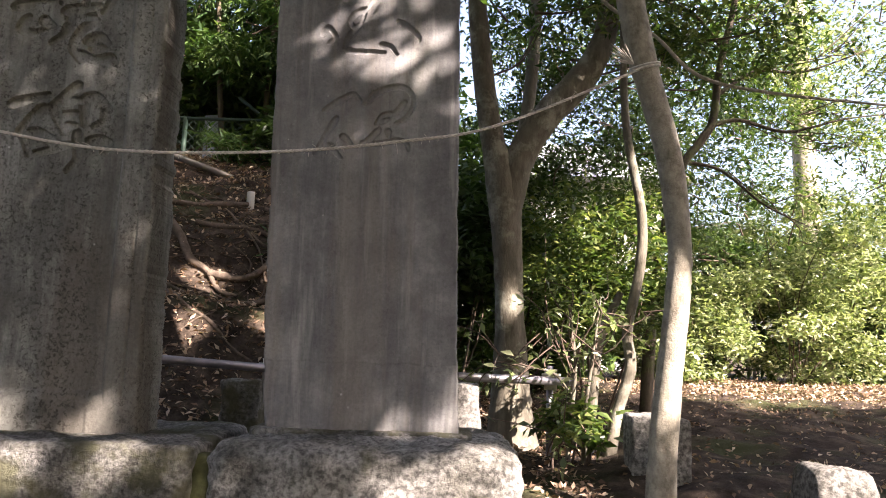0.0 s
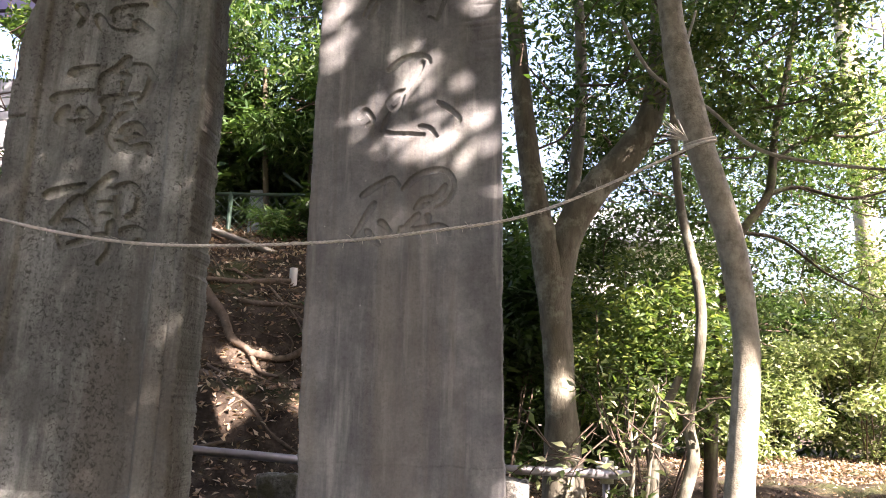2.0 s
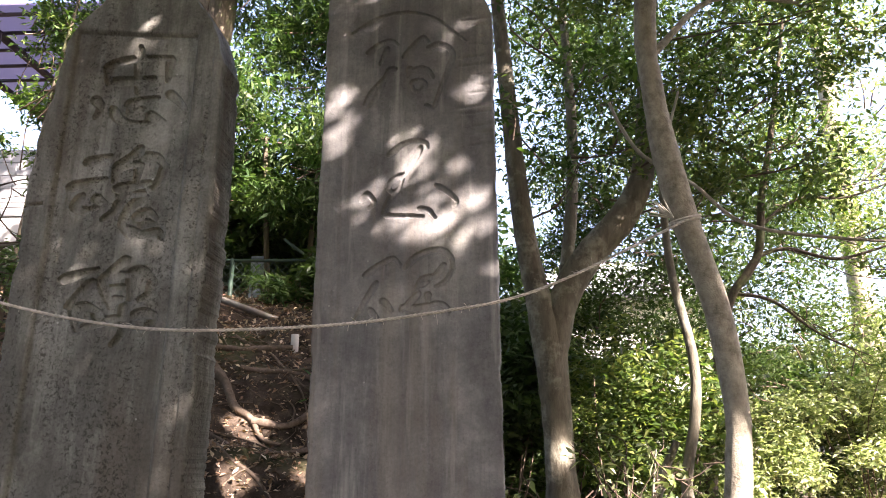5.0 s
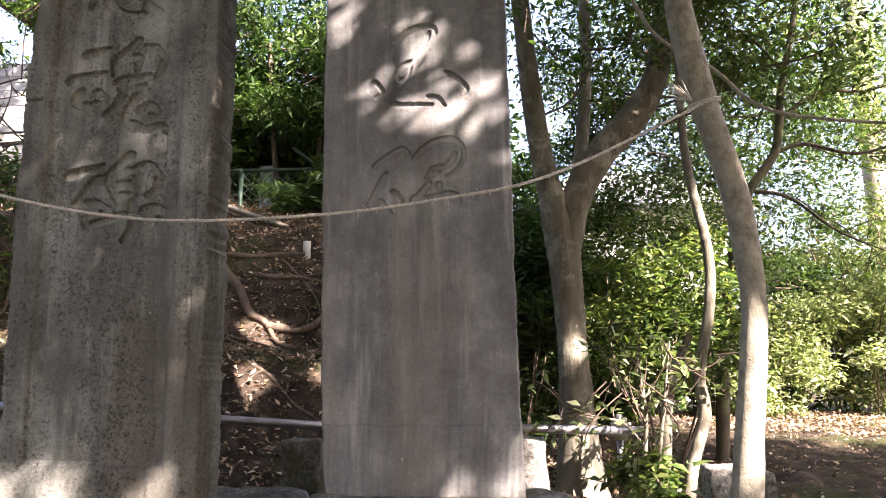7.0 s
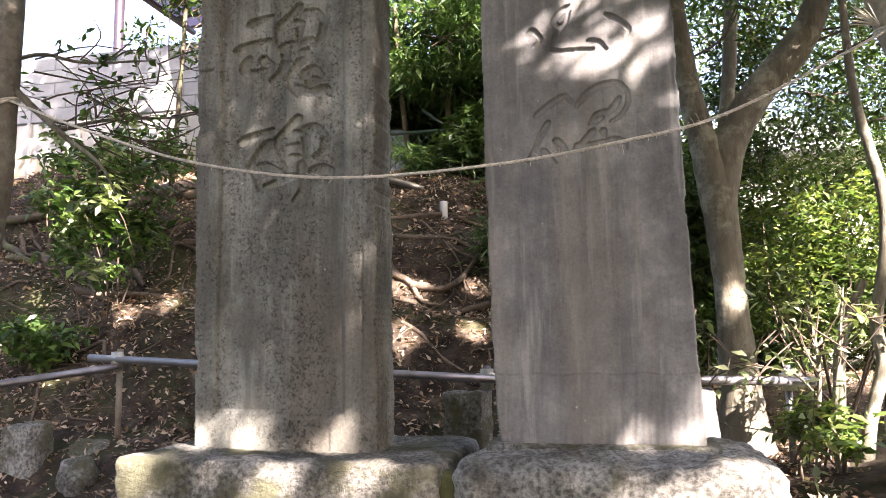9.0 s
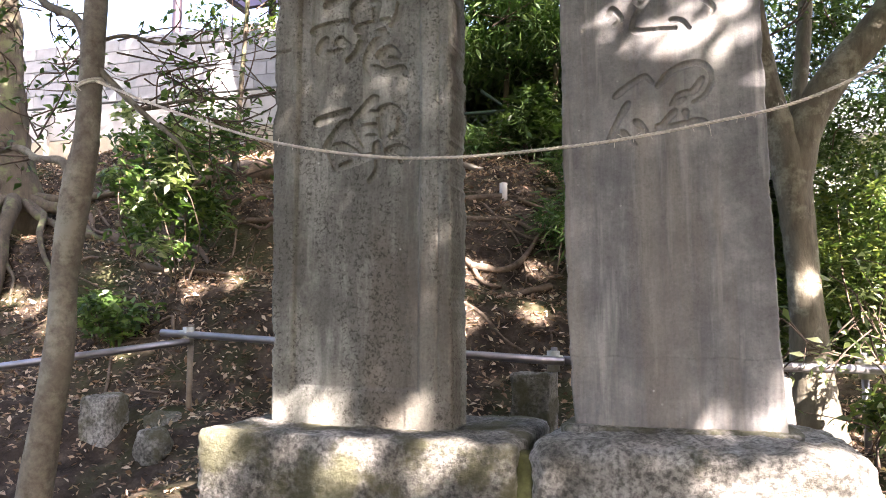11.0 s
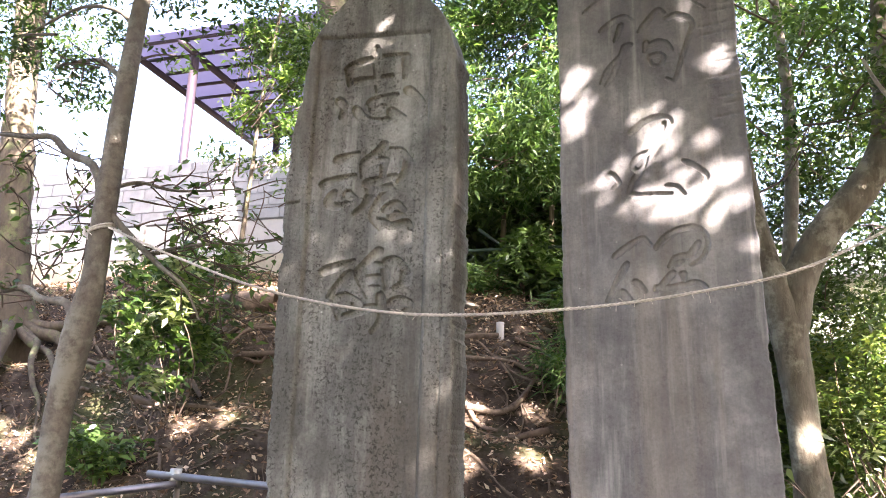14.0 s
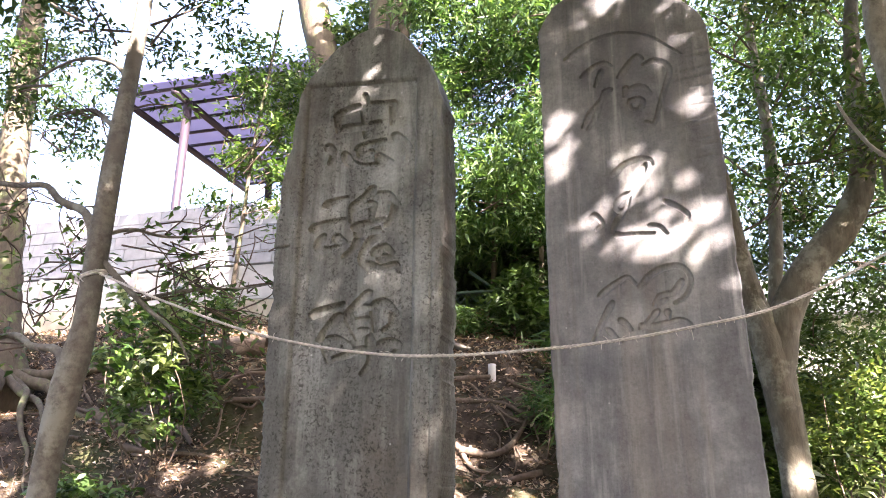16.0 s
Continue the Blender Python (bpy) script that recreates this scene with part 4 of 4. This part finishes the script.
    twigs(root, r, np.repeat(np.array([(x, y, z - 0.05)]), len(stems), 0) + r.normal(size=(len(stems), 3)) * (0.08, 0.08, 0), stems, 0.009, M_TWIG)
    return root


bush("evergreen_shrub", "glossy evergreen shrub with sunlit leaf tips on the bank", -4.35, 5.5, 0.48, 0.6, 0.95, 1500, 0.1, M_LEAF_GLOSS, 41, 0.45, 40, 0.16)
# a lighter copy of the leaves paints the sun on the shrub's middle
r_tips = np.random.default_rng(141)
crown(bpy.data.objects["evergreen_shrub"], blob_points(r_tips, 800, r_tips.normal((-4.28, 5.4, float(ground_z(-4.35, 5.5)) + 1.0), (0.22, 0.2, 0.3), (16, 3)), 0.12), 0.095, M_LEAF_SUNLIT, 142, 0.45, 0.1, "sunlit_foliage")
bush("evergreen_shrub", "thin upright evergreen shrub on the bank", -4.55, 6.2, 0.5, 0.45, 1.0, 900, 0.1, M_LEAF_GLOSS, 42, 0.42, 26, 0.16)
bush("low_shrub", "low dark green shrub on the bank", -4.6, 5.2, 0.34, 0.16, 0.2, 900, 0.085, M_LEAF_GLOSS, 43, 0.42, 20)
bush("bamboo_grass", "dwarf bamboo tufts at the edge of the bank", -1.15, 6.3, 0.3, 0.3, 0.3, 1200, 0.14, M_LEAF_BAMBOO, 44, 0.12, 18, 0.16)
bush("bamboo_grass", "dwarf bamboo tufts at the edge of the bank", -1.0, 7.0, 0.35, 0.5, 0.5, 2600, 0.15, M_LEAF_BAMBOO, 46, 0.12, 24, 0.2)
for bx, by, sd in ((-3.0, 8.5, 48), (-2.1, 8.7, 50), (-1.2, 8.5, 54), (-0.3, 8.3, 56)):
    bush("dark_shrub", "dense dark shrub on top of the bank", bx, by, 0.6, 0.75, 0.75, 9000, 0.14, M_LEAF_DARK, sd, 0.45, 60, 0.3)
bush("dark_shrub", "low dark shrub by the old fence", -1.65, 7.5, 0.3, 0.35, 0.35, 2600, 0.11, M_LEAF_DARK, 59, 0.35, 24, 0.18)
bush("bamboo_grass", "dwarf bamboo tufts by the old fence", -2.2, 7.4, 0.25, 0.2, 0.15, 900, 0.14, M_LEAF_BAMBOO, 60, 0.12, 14, 0.14)
bush("dark_shrub", "dense dark shrub beside the railing", 0.05, 6.0, 0.5, 0.9, 0.9, 7000, 0.1, M_LEAF_DARK, 52, 0.4, 50, 0.22)
bush("leafy_shrub", "yellow-green shrub under the forked tree", 1.1, 5.5, 0.6, 0.62, 1.15, 9500, 0.058, M_LEAF_YELLOW_LIT, 45, clumps=80, radius=0.2)
bush("leafy_shrub", "dark leafy shrub behind the forked tree", 0.35, 6.6, 0.7, 1.0, 1.2, 8000, 0.09, M_LEAF_GLOSS, 47, clumps=70, radius=0.25)
bush("low_shrub", "small bright shrub by the railing", 0.72, 4.35, 0.2, 0.15, 0.2, 420, 0.085, M_LEAF_YELLOW_LIT, 49, clumps=14, radius=0.09)
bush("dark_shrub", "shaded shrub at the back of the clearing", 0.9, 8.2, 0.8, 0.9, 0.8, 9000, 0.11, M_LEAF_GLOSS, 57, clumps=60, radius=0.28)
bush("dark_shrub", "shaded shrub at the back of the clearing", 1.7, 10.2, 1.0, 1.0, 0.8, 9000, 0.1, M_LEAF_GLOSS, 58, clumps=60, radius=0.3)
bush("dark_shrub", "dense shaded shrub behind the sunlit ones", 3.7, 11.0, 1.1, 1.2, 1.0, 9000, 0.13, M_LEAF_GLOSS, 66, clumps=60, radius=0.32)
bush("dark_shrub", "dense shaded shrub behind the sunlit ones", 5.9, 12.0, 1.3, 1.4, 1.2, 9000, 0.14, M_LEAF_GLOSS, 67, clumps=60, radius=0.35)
# shrubs in the sun: the leaf colour itself carries the brightness
bush("leafy_shrub", "sunlit glossy shrub in full leaf", 4.6, 10.2, 1.25, 1.5, 1.3, 20000, 0.085, M_LEAF_SUNLIT, 51, clumps=90, radius=0.3)
bush("leafy_shrub", "sunlit glossy shrub in full leaf", 6.7, 10.9, 1.4, 1.8, 1.5, 20000, 0.09, M_LEAF_SUNLIT, 53, clumps=90, radius=0.32)
bush("leafy_shrub", "tall shrub half in the sun", 2.9, 9.7, 0.85, 0.85, 0.65, 14000, 0.08, M_LEAF_SUNLIT, 55, clumps=70, radius=0.28)


# unseen canopy added for shade; holes along the sun's rays place the light patches
GAPS_SLAB_A = [
    ((-0.36, 3.28, 2.55), 0.035), ((-0.2, 3.28, 2.5), 0.03), ((-0.34, 3.28, 2.78), 0.03), ((-0.1, 3.28, 2.8), 0.02), ((-0.28, 3.28, 2.46), 0.035), ((-0.46, 3.28, 2.47), 0.02), ((-0.05, 3.28, 2.62), 0.015),
    ((-0.42, 3.28, 2.5), 0.03), ((-0.06, 3.28, 2.46), 0.03), ((0.02, 3.28, 2.3), 0.03), ((0.03, 3.28, 2.15), 0.02), ((-0.7, 3.28, 3.1), 0.045),
    ((-0.7, 3.28, 2.92), 0.03), ((-0.06, 3.28, 3.12), 0.025), ((-0.1, 3.28, 3.0), 0.02), ((-0.03, 3.28, 2.92), 0.02), ((-0.02, 3.28, 3.22), 0.01), ((-0.45, 3.28, 3.76), 0.05),
    ((-0.08, 3.28, 3.68), 0.03), ((-0.58, 3.28, 2.58), 0.025), ((0.05, 3.28, 1.05), 0.02), ((0.06, 3.28, 1.2), 0.01), ((-0.2, 3.28, 0.91), 0.03), ((0.0, 3.28, 0.9), 0.035),
]
GAPS_SLAB_B = [
    ((-1.82, 3.23, 0.92), 0.065), ((-2.08, 3.23, 0.9), 0.06), ((-1.45, 3.23, 0.86), 0.05), ((-1.66, 3.23, 3.42), 0.04), ((-1.85, 3.23, 1.77), -0.005),
    ((-1.88, 3.23, 1.45), -0.005),
]
GAPS_FRONT_A = [
    ((1.5, 2.95, 0.86), 0.2), ((1.62, 3.0, 0.7), 0.14), ((0.26, 2.92, 0.76), 0.2), ((0.14, 2.9, 0.7), 0.14), ((0.2, 2.9, 0.6), 0.18), ((-0.12, 2.9, 0.75), 0.03),
    ((-1.6, 2.92, 0.75), 0.07), ((-1.2, 2.92, 0.8), 0.06), ((-2.2, 2.95, 0.84), 0.08), ((0.98, 3.3, 1.82), 0.2), ((0.95, 3.3, 2.05), 0.12),
    ((0.98, 3.3, 1.5), 0.2), ((0.95, 3.3, 1.2), 0.18),
]
GAPS_BANK_A = [
    ((0.36, 4.95, 1.5), 0.07), ((0.4, 4.9, 0.85), 0.17), ((-1.9, 6.1, 1.7), 0.12), ((-2.09, 6.1, 1.75), 0.06), ((-1.81, 5.44, 1.33), 0.13), ((-1.31, 5.64, 1.36), 0.11), ((-1.37, 6.24, 1.76), 0.1), ((-1.83, 5.36, 1.21), 0.08),
    ((1.1, 5.3, 1.9), 0.4), ((0.85, 5.2, 1.45), 0.22), ((1.2, 4.7, 1.3), 0.12), ((-4.1, 5.3, 2.3), 0.16), ((-3.78, 5.58, 1.58), 0.07), ((-4.1, 5.52, 1.5), 0.1),
    ((-5.06, 5.76, 1.75), 0.15), ((-5.75, 5.52, 1.39), 0.14), ((-6.08, 5.64, 1.5), 0.12), ((-5.33, 5.34, 1.26), 0.14), ((-4.77, 5.3, 1.23), 0.09), ((-6.3, 6.0, 2.2), 0.1), ((0.4, 4.45, 1.07), 0.12), ((0.9, 4.5, 0.85), 0.14),
    ((1.05, 4.6, 1.15), 0.1), ((0.8, 4.3, 0.8), 0.12), ((0.45, 4.8, 0.75), 0.12),
]


def canopy():
    root = thing("shade_canopy", "unseen evergreen canopy added overhead to shade the monuments", "tree", "", (6.4, -0.6, 0.0))
    v, f = tube([(6.4, -0.6, -0.3, 0.24), (6.3, -0.6, 2.5, 0.19), (5.6, -0.5, 5.0, 0.15), (4.0, -0.4, 6.6, 0.09), (2.0, 0.0, 7.2, 0.05)], 12, 6, 0.04, 3)
    mesh_object("trunk", v, f, M_BARK_A, root, True).matrix_parent_inverse = Matrix.Translation(root.location).inverted()
    r = np.random.default_rng(71)
    c = r.uniform((-2.8, -2.4, 5.0), (6.4, 3.4, 7.4), (760, 3))
    p = np.vstack((blob_points(r, 170000, c, 0.42), r.uniform((-2.6, -2.2, 5.2), (6.2, 3.2, 7.2), (60000, 3))))
    s = np.array(SUN)
    gaps = GAPS_SLAB_A + GAPS_SLAB_B + GAPS_FRONT_A + GAPS_BANK_A
    for k in range(70):
        gaps.append(((r.normal(-0.17, 0.22), 3.28, r.normal(2.8, 0.34)), r.uniform(-0.028, 0.008)))
    for k in range(44):
        gaps.append(((r.uniform(-0.75, 0.02), 3.28, r.normal(3.15, 0.3)), r.uniform(-0.035, -0.008)))
    for k in range(40):
        gaps.append(((r.uniform(-2.1, 0.05), 3.25, r.uniform(0.9, 3.6)), r.uniform(-0.06, -0.035)))
    for k in range(40):
        x, y = r.uniform(-6.0, -0.8), r.uniform(4.8, 5.9)
        z, back = float(ground_z(x, y)), (y - 3.3) / -SUN.y
        hx, hz = x + back * SUN.x, z + back * SUN.z
        if not (-2.3 < hx < 0.25 and hz < 4.0):
            gaps.append(((x, y, z), r.uniform(-0.02, 0.05)))

    def thinned(p, reach):
        keep = np.ones(len(p), bool)
        for g, rad in gaps:
            w = p - np.array(g)
            along = w @ s
            far = np.linalg.norm(w - along[:, None] * s, axis=1)
            keep &= ~((far < rad + reach * r.uniform(0.4, 1.2, len(p))) & (along > 0))
        # leaves cut away so that sun reaches the ground beyond the clearing's far edge
        land = p - s * ((p[:, 2] - 0.8) / s[2])[:, None]
        keep &= ~((land[:, 0] > 1.6) & (land[:, 1] > 7.3 + 0.45 * (land[:, 0] - 2.4) + r.normal(size=len(p)) * 0.12))
        return p[keep]

    crown(root, thinned(p, 0.05), 0.1, M_LEAF_DARK, 73)
    side = r.uniform((-5.6, 0.8, 5.0), (-1.8, 4.2, 7.4), (36000, 3))
    crown(root, thinned(side, 0.05), 0.12, M_LEAF_DARK, 74, 0.5, name="side_crown")
    # outer leaves added out of view to shade the ground and its bounce
    outer = r.uniform((-1.0, -9.0, 5.0), (11.0, -2.2, 7.6), (26000, 3))
    crown(root, thinned(outer, 0.5), 0.3, M_LEAF_DARK, 75, 0.55, name="outer_crown")
    outer = r.uniform((6.4, -2.2, 5.0), (11.5, 1.1, 7.6), (10000, 3))
    crown(root, thinned(outer, 0.5), 0.3, M_LEAF_DARK, 77, 0.55, name="outer_crown")
    # extra unseen layer that keeps the sun off the upper bank
    over = r.uniform((0.4, 1.0, 7.3), (5.2, 4.2, 8.1), (5000, 3))
    crown(root, thinned(over, 0.05), 0.14, M_LEAF_DARK, 79, 0.5, name="shade_crown")
    limbs = []
    for k in range(26):
        a = np.array((r.uniform(0.5, 5.0), r.uniform(-1.5, 2.6), r.uniform(5.0, 6.4)))
        limbs.append(tube([(*a, 0.02), (*(a + r.normal(size=3) * (0.4, 0.4, 0.15)), 0.014), (*(a + r.normal(size=3) * (0.9, 0.9, 0.3)), 0.006)], 5, 4))
    v, f = join(limbs)
    ob = mesh_object("twig", v, f, M_TWIG, root, True)
    ob.matrix_parent_inverse = Matrix.Translation(root.location).inverted()
    tagged(ob, kind="stuff")



canopy()


def hedge(name, x0, x1, y0, y1, z1, n, seed):
    """An unseen leaf screen added behind and beside the path to block skylight."""
    q = np.random.default_rng(seed)
    p = np.stack((q.uniform(x0, x1, n), q.uniform(y0, y1, n), q.uniform(-0.3, z1, n)), -1)
    v, f = leaf_cloud(p, 0.34, q, 0.3, 0.6)
    tagged(mesh_object(name, v, f, M_LEAF_DARK), "unseen evergreen leaf screen added to close the clearing and cut skylight", "hedge", "", "structure")


hedge("hedge_south", -16, 14, -9.5, -7.5, 9.5, 16000, 101)
hedge("hedge_west", -16, -13.5, -9.5, 5.0, 9.0, 9000, 103)
hedge("hedge_east", 11.5, 13.5, -9.5, 3.0, 7.0, 7000, 105)


# ---- wall and shelter above the bank ----
WY = 9.5
wall = thing("block_wall", "grey concrete block wall on a precast panel footing", "wall", "", (-8, WY, 3.7))
tagged(wall, kind="structure")
winv = Matrix.Translation(wall.location).inverted()
bm = box(0, 0.385, 0, 0.12, 0, 0.19, 0.006)
first = part("concrete_block", bm, M_BLOCK, wall)
first.matrix_parent_inverse = winv
first.location = (-13.0, WY, 4.6)
for row in range(5):
    for k in range(24):
        if row == 0 and k == 0:
            continue
        ob = new("concrete_block", first.data)
        ob.parent, ob.matrix_parent_inverse = wall, winv
        ob.location = (-13.0 + 0.39 * k + (0.195 if row % 2 else 0), WY, 4.6 + 0.195 * row)
for k in range(11):
    x = -13.0 + 0.86 * k
    for q in range(2):
        ob = part("panel", box(x, x + 0.8, WY + 0.02, WY + 0.1, 3.55 + 0.52 * q, 4.06 + 0.52 * q, 0.005), M_PANEL if q else M_PANEL_STAIN, wall)
        ob.matrix_parent_inverse = winv
    ob = part("panel_post", box(x - 0.058, x - 0.002, WY - 0.03, WY + 0.12, 3.4, 4.595, 0.006), M_PANEL, wall)
    ob.matrix_parent_inverse = winv
shelter = thing("carport", "brown steel shelter with a translucent corrugated roof", "shelter", "", (-9, 12, 4))
sinv = Matrix.Translation(shelter.location).inverted()
for a, b, r in (((-9.15, 12, 4.0), (-9.15, 12, 9.0), 0.09), ((-9.15, 15.5, 4.0), (-9.15, 15.5, 9.0), 0.09)):
    pipe("post", a, b, r, M_DARKMETAL, shelter, 8)
for y in np.linspace(11.6, 16.4, 9):
    pipe("purlin", (-10.4, y, 9.1), (-5.7, y, 9.1), 0.04, M_DARKMETAL, shelter, 6)
for x in (-10.4, -9.15, -6.5):
    pipe("beam", (x, 11.5, 9.0), (x, 16.5, 9.0), 0.08, M_DARKMETAL, shelter, 6)
ROOF = leaf_mat("roof_sheet", [(0.1, 0.095, 0.27), (0.14, 0.13, 0.34)], 0.55, 0.4)
ob = part("roof_sheet", box(-10.5, -5.6, 11.4, 16.6, 9.16, 9.19), ROOF, shelter, "blue-grey ribbed roof sheet")
ob.matrix_parent_inverse = sinv

def wire_fence(label, x0, x1, y, z0, z1, posts, metal, seed):
    fence = thing("wire_fence", label, "fence", "", (x0, y, z0))
    for px in posts:
        pipe("post", (px, y, z0 - 0.4), (px, y, z1), 0.025, metal, fence, 8)
    pipe("rail", (x0, y, z1 - 0.02), (x1, y, z1 - 0.02), 0.018, metal, fence, 8)
    wires, h = [], z1 - z0
    for k in range(int((x1 - x0 + h) / 0.09)):
        s = x0 - h + 0.09 * k
        for up in (1, -1):
            a0, a1 = max(s, x0), min(s + h, x1)
            if a1 - a0 < 0.02:
                continue
            za, zb = z0 + (a0 - s), z0 + (a1 - s)
            if up < 0:
                za, zb = z1 + z0 - za, z1 + z0 - zb
            wires.append(tube([(a0, y, za, 0.0035), (a1, y + 0.004 * up, zb, 0.0035)], 4, 1))
    v, f = join(wires)
    ob = mesh_object("wire_mesh", v, f, metal, fence)
    ob.matrix_parent_inverse = Matrix.Translation(fence.location).inverted()
    tagged(ob, kind="stuff")
    return fence


M_TIMBER = plain("old_timber", (0.15, 0.14, 0.12), 0.9, 0.0, 0.3, 10.0, 0.3)
M_GALV = plain("old_galvanised", (0.4, 0.42, 0.4), 0.6, 0.4, 0.2, 8.0, 0.0)
wire_fence("green wire mesh fence behind the shrubs", 1.6, 6.5, 11.9, 1.3, 3.0, (1.7, 3.2, 4.7, 6.2), M_GALV, 1)
fence = wire_fence("old wire mesh fence on top of the bank", -2.9, -0.9, 7.7, 2.7, 3.5, (-2.75, -1.85, -1.25), M_MESHFENCE, 2)
pipe("brace", (-1.87, 7.68, 3.45), (-2.2, 7.65, 3.7), 0.016, M_MESHFENCE, fence, 8)
sheet = part("blue_sheet", box(-2.66, -2.48, 8.02, 8.04, 2.75, 3.62, 0.003), plain("pale_blue_sheet", (0.16, 0.185, 0.23), 0.6, 0.0, 0.1, 3.0, 0.0), None)
tagged(sheet, "pale blue sheet leaning behind the fence", "sheet")
for px, lean in ((-2.35, -0.12), (-2.05, 0.05), (-1.5, 0.03)):
    tree("bamboo_stem", "dark slender stem in the thicket", [[(px, 7.95, 2.6, 0.035), (px + lean, 7.95, 3.6, 0.03), (px + 2 * lean, 7.95, 5.0, 0.025)]], M_BARK_OLD, 8)

house = thing("house", "pale house with a grey roof beyond the grove", "house", "", (4, 16, 1))
hinv = Matrix.Translation(house.location).inverted()
ob = part("wall", box(0.8, 4.2, 15.0, 20.0, 0.5, 4.6), M_HOUSE, house)
ob.matrix_parent_inverse = hinv
bm = bmesh.new()
vs = [bm.verts.new(c) for c in ((0.3, 14.4, 4.55), (4.7, 14.4, 4.55), (4.7, 20.6, 4.55), (0.3, 20.6, 4.55), (1.6, 17.5, 6.0), (3.4, 17.5, 6.0))]
for q in ((0, 1, 5, 4), (1, 2, 5), (2, 3, 4, 5), (3, 0, 4), (3, 2, 1, 0)):
    bm.faces.new([vs[k] for k in q])
ob = part("roof", bm, M_ROOFTILE, house)
ob.matrix_parent_inverse = hinv


# ---- roots, litter ----
def on_ground(x, y, h=0.0):
    return float(ground_z(x, y) + ground_bumps(np.array(x), np.array(y))) + h


r = np.random.default_rng(91)
for k in range(110):
    x, y = r.uniform(-7.0, -0.7), r.uniform(4.9, 7.4)
    ang, length, rad = r.uniform(-0.9, 0.9) + (3.14 if r.random() < 0.5 else 0), r.uniform(0.3, 1.4), 0.005 + 0.018 * r.random() ** 2
    pts = []
    for t in np.linspace(0, 1, 7):
        px, py = x + np.cos(ang) * length * t, y + np.sin(ang) * length * t * 0.5
        ang += r.normal() * 0.35
        pts.append((px, py, on_ground(px, py, rad * 0.5 + 0.03 * np.sin(3.14 * t) * r.random()), rad * (1 - 0.65 * t)))
    v, f = tube(pts, 7, 4, 0.08, k)
    tagged(mesh_object("root", v, f, M_ROOT, None, True), "gnarled exposed tree root on the soil bank", "root", "exposed roots")


for k in range(26):
    x0, y0 = r.uniform(-6.6, -1.2), r.uniform(5.3, 7.0)
    a0 = r.uniform(-0.5, 0.25) + (3.14 if r.random() < 0.5 else 0.0)
    v, f = tube(grip(x0, y0, a0, r.uniform(0.6, 1.6), r.uniform(0.014, 0.036), 300 + k, 0.02), 8, 5, 0.1, k)
    tagged(mesh_object("root", v, f, M_ROOT if k % 3 else M_BARK_OLD, None, True), "thick gnarled tree root along the bank", "root", "exposed roots")
for x0, y0, a, ln, rd, sd in ((-4.1, 6.9, 3.0, 1.9, 0.12, 1), (-5.9, 6.7, 0.1, 1.8, 0.07, 2), (-3.2, 7.2, 3.3, 1.6, 0.1, 3), (-5.6, 6.3, -0.1, 1.6, 0.05, 4), (-2.6, 6.5, -0.25, 1.1, 0.06, 5), (-1.9, 6.1, -0.35, 0.9, 0.035, 6), (-2.4, 5.75, -0.2, 1.4, 0.03, 7)):
    v, f = tube(grip(x0, y0, a, ln, rd, sd, 0.02), 9, 5, 0.08, sd)
    tagged(mesh_object("root", v, f, M_ROOT, None, True), "thick gnarled tree root along the bank", "root", "exposed roots")
pipe("timber_edging", (-3.3, 7.2, on_ground(-3.3, 7.2, 0.06)), (-1.35, 7.05, on_ground(-1.35, 7.05, 0.06)), 0.03, M_TIMBER, None, 4)
tagged(bpy.data.objects["timber_edging"], "pale timber edging along the bank top", "edging")


def litter(name, lo, hi, n, size, material, seed, label):
    q = np.random.default_rng(seed)
    x, y = q.uniform(lo[0], hi[0], n), q.uniform(lo[1], hi[1], n)
    z = ground_z(x, y) + ground_bumps(x, y) + q.uniform(0.0, 0.02, n)
    v, f = leaf_cloud(np.stack((x, y, z), -1), size, q, 0.0, 0.45, 0.05, 0.3)
    ob = mesh_object(name, v, f, material)
    return tagged(ob, label, "leaf litter", "", "stuff")


litter("fallen_leaves", (-9, 1.6), (0.8, 4.6), 14000, 0.045, M_LITTER, 92, "scattered fallen leaves behind the monuments")
litter("fallen_leaves", (-9, 4.6), (0.8, 9.3), 52000, 0.05, M_LITTER, 93, "brown fallen leaves scattered over the bank")
litter("fallen_leaves", (0.3, 1.5), (7.5, 10.0), 9000, 0.038, M_LITTER, 95, "brown fallen leaves on the flat ground")
litter("fallen_leaves", (1.8, 7.6), (7.5, 10.6), 16000, 0.05, M_LITTER, 97, "pale sunlit fallen leaves beyond the clearing")
pipe("marker_stake", (-1.76, 6.7, on_ground(-1.76, 6.7, -0.1)), (-1.76, 6.7, on_ground(-1.76, 6.7, 0.14)), 0.036, M_PANEL, None, 4)
tagged(bpy.data.objects["marker_stake"], "small white marker stake on the bank", "stake")
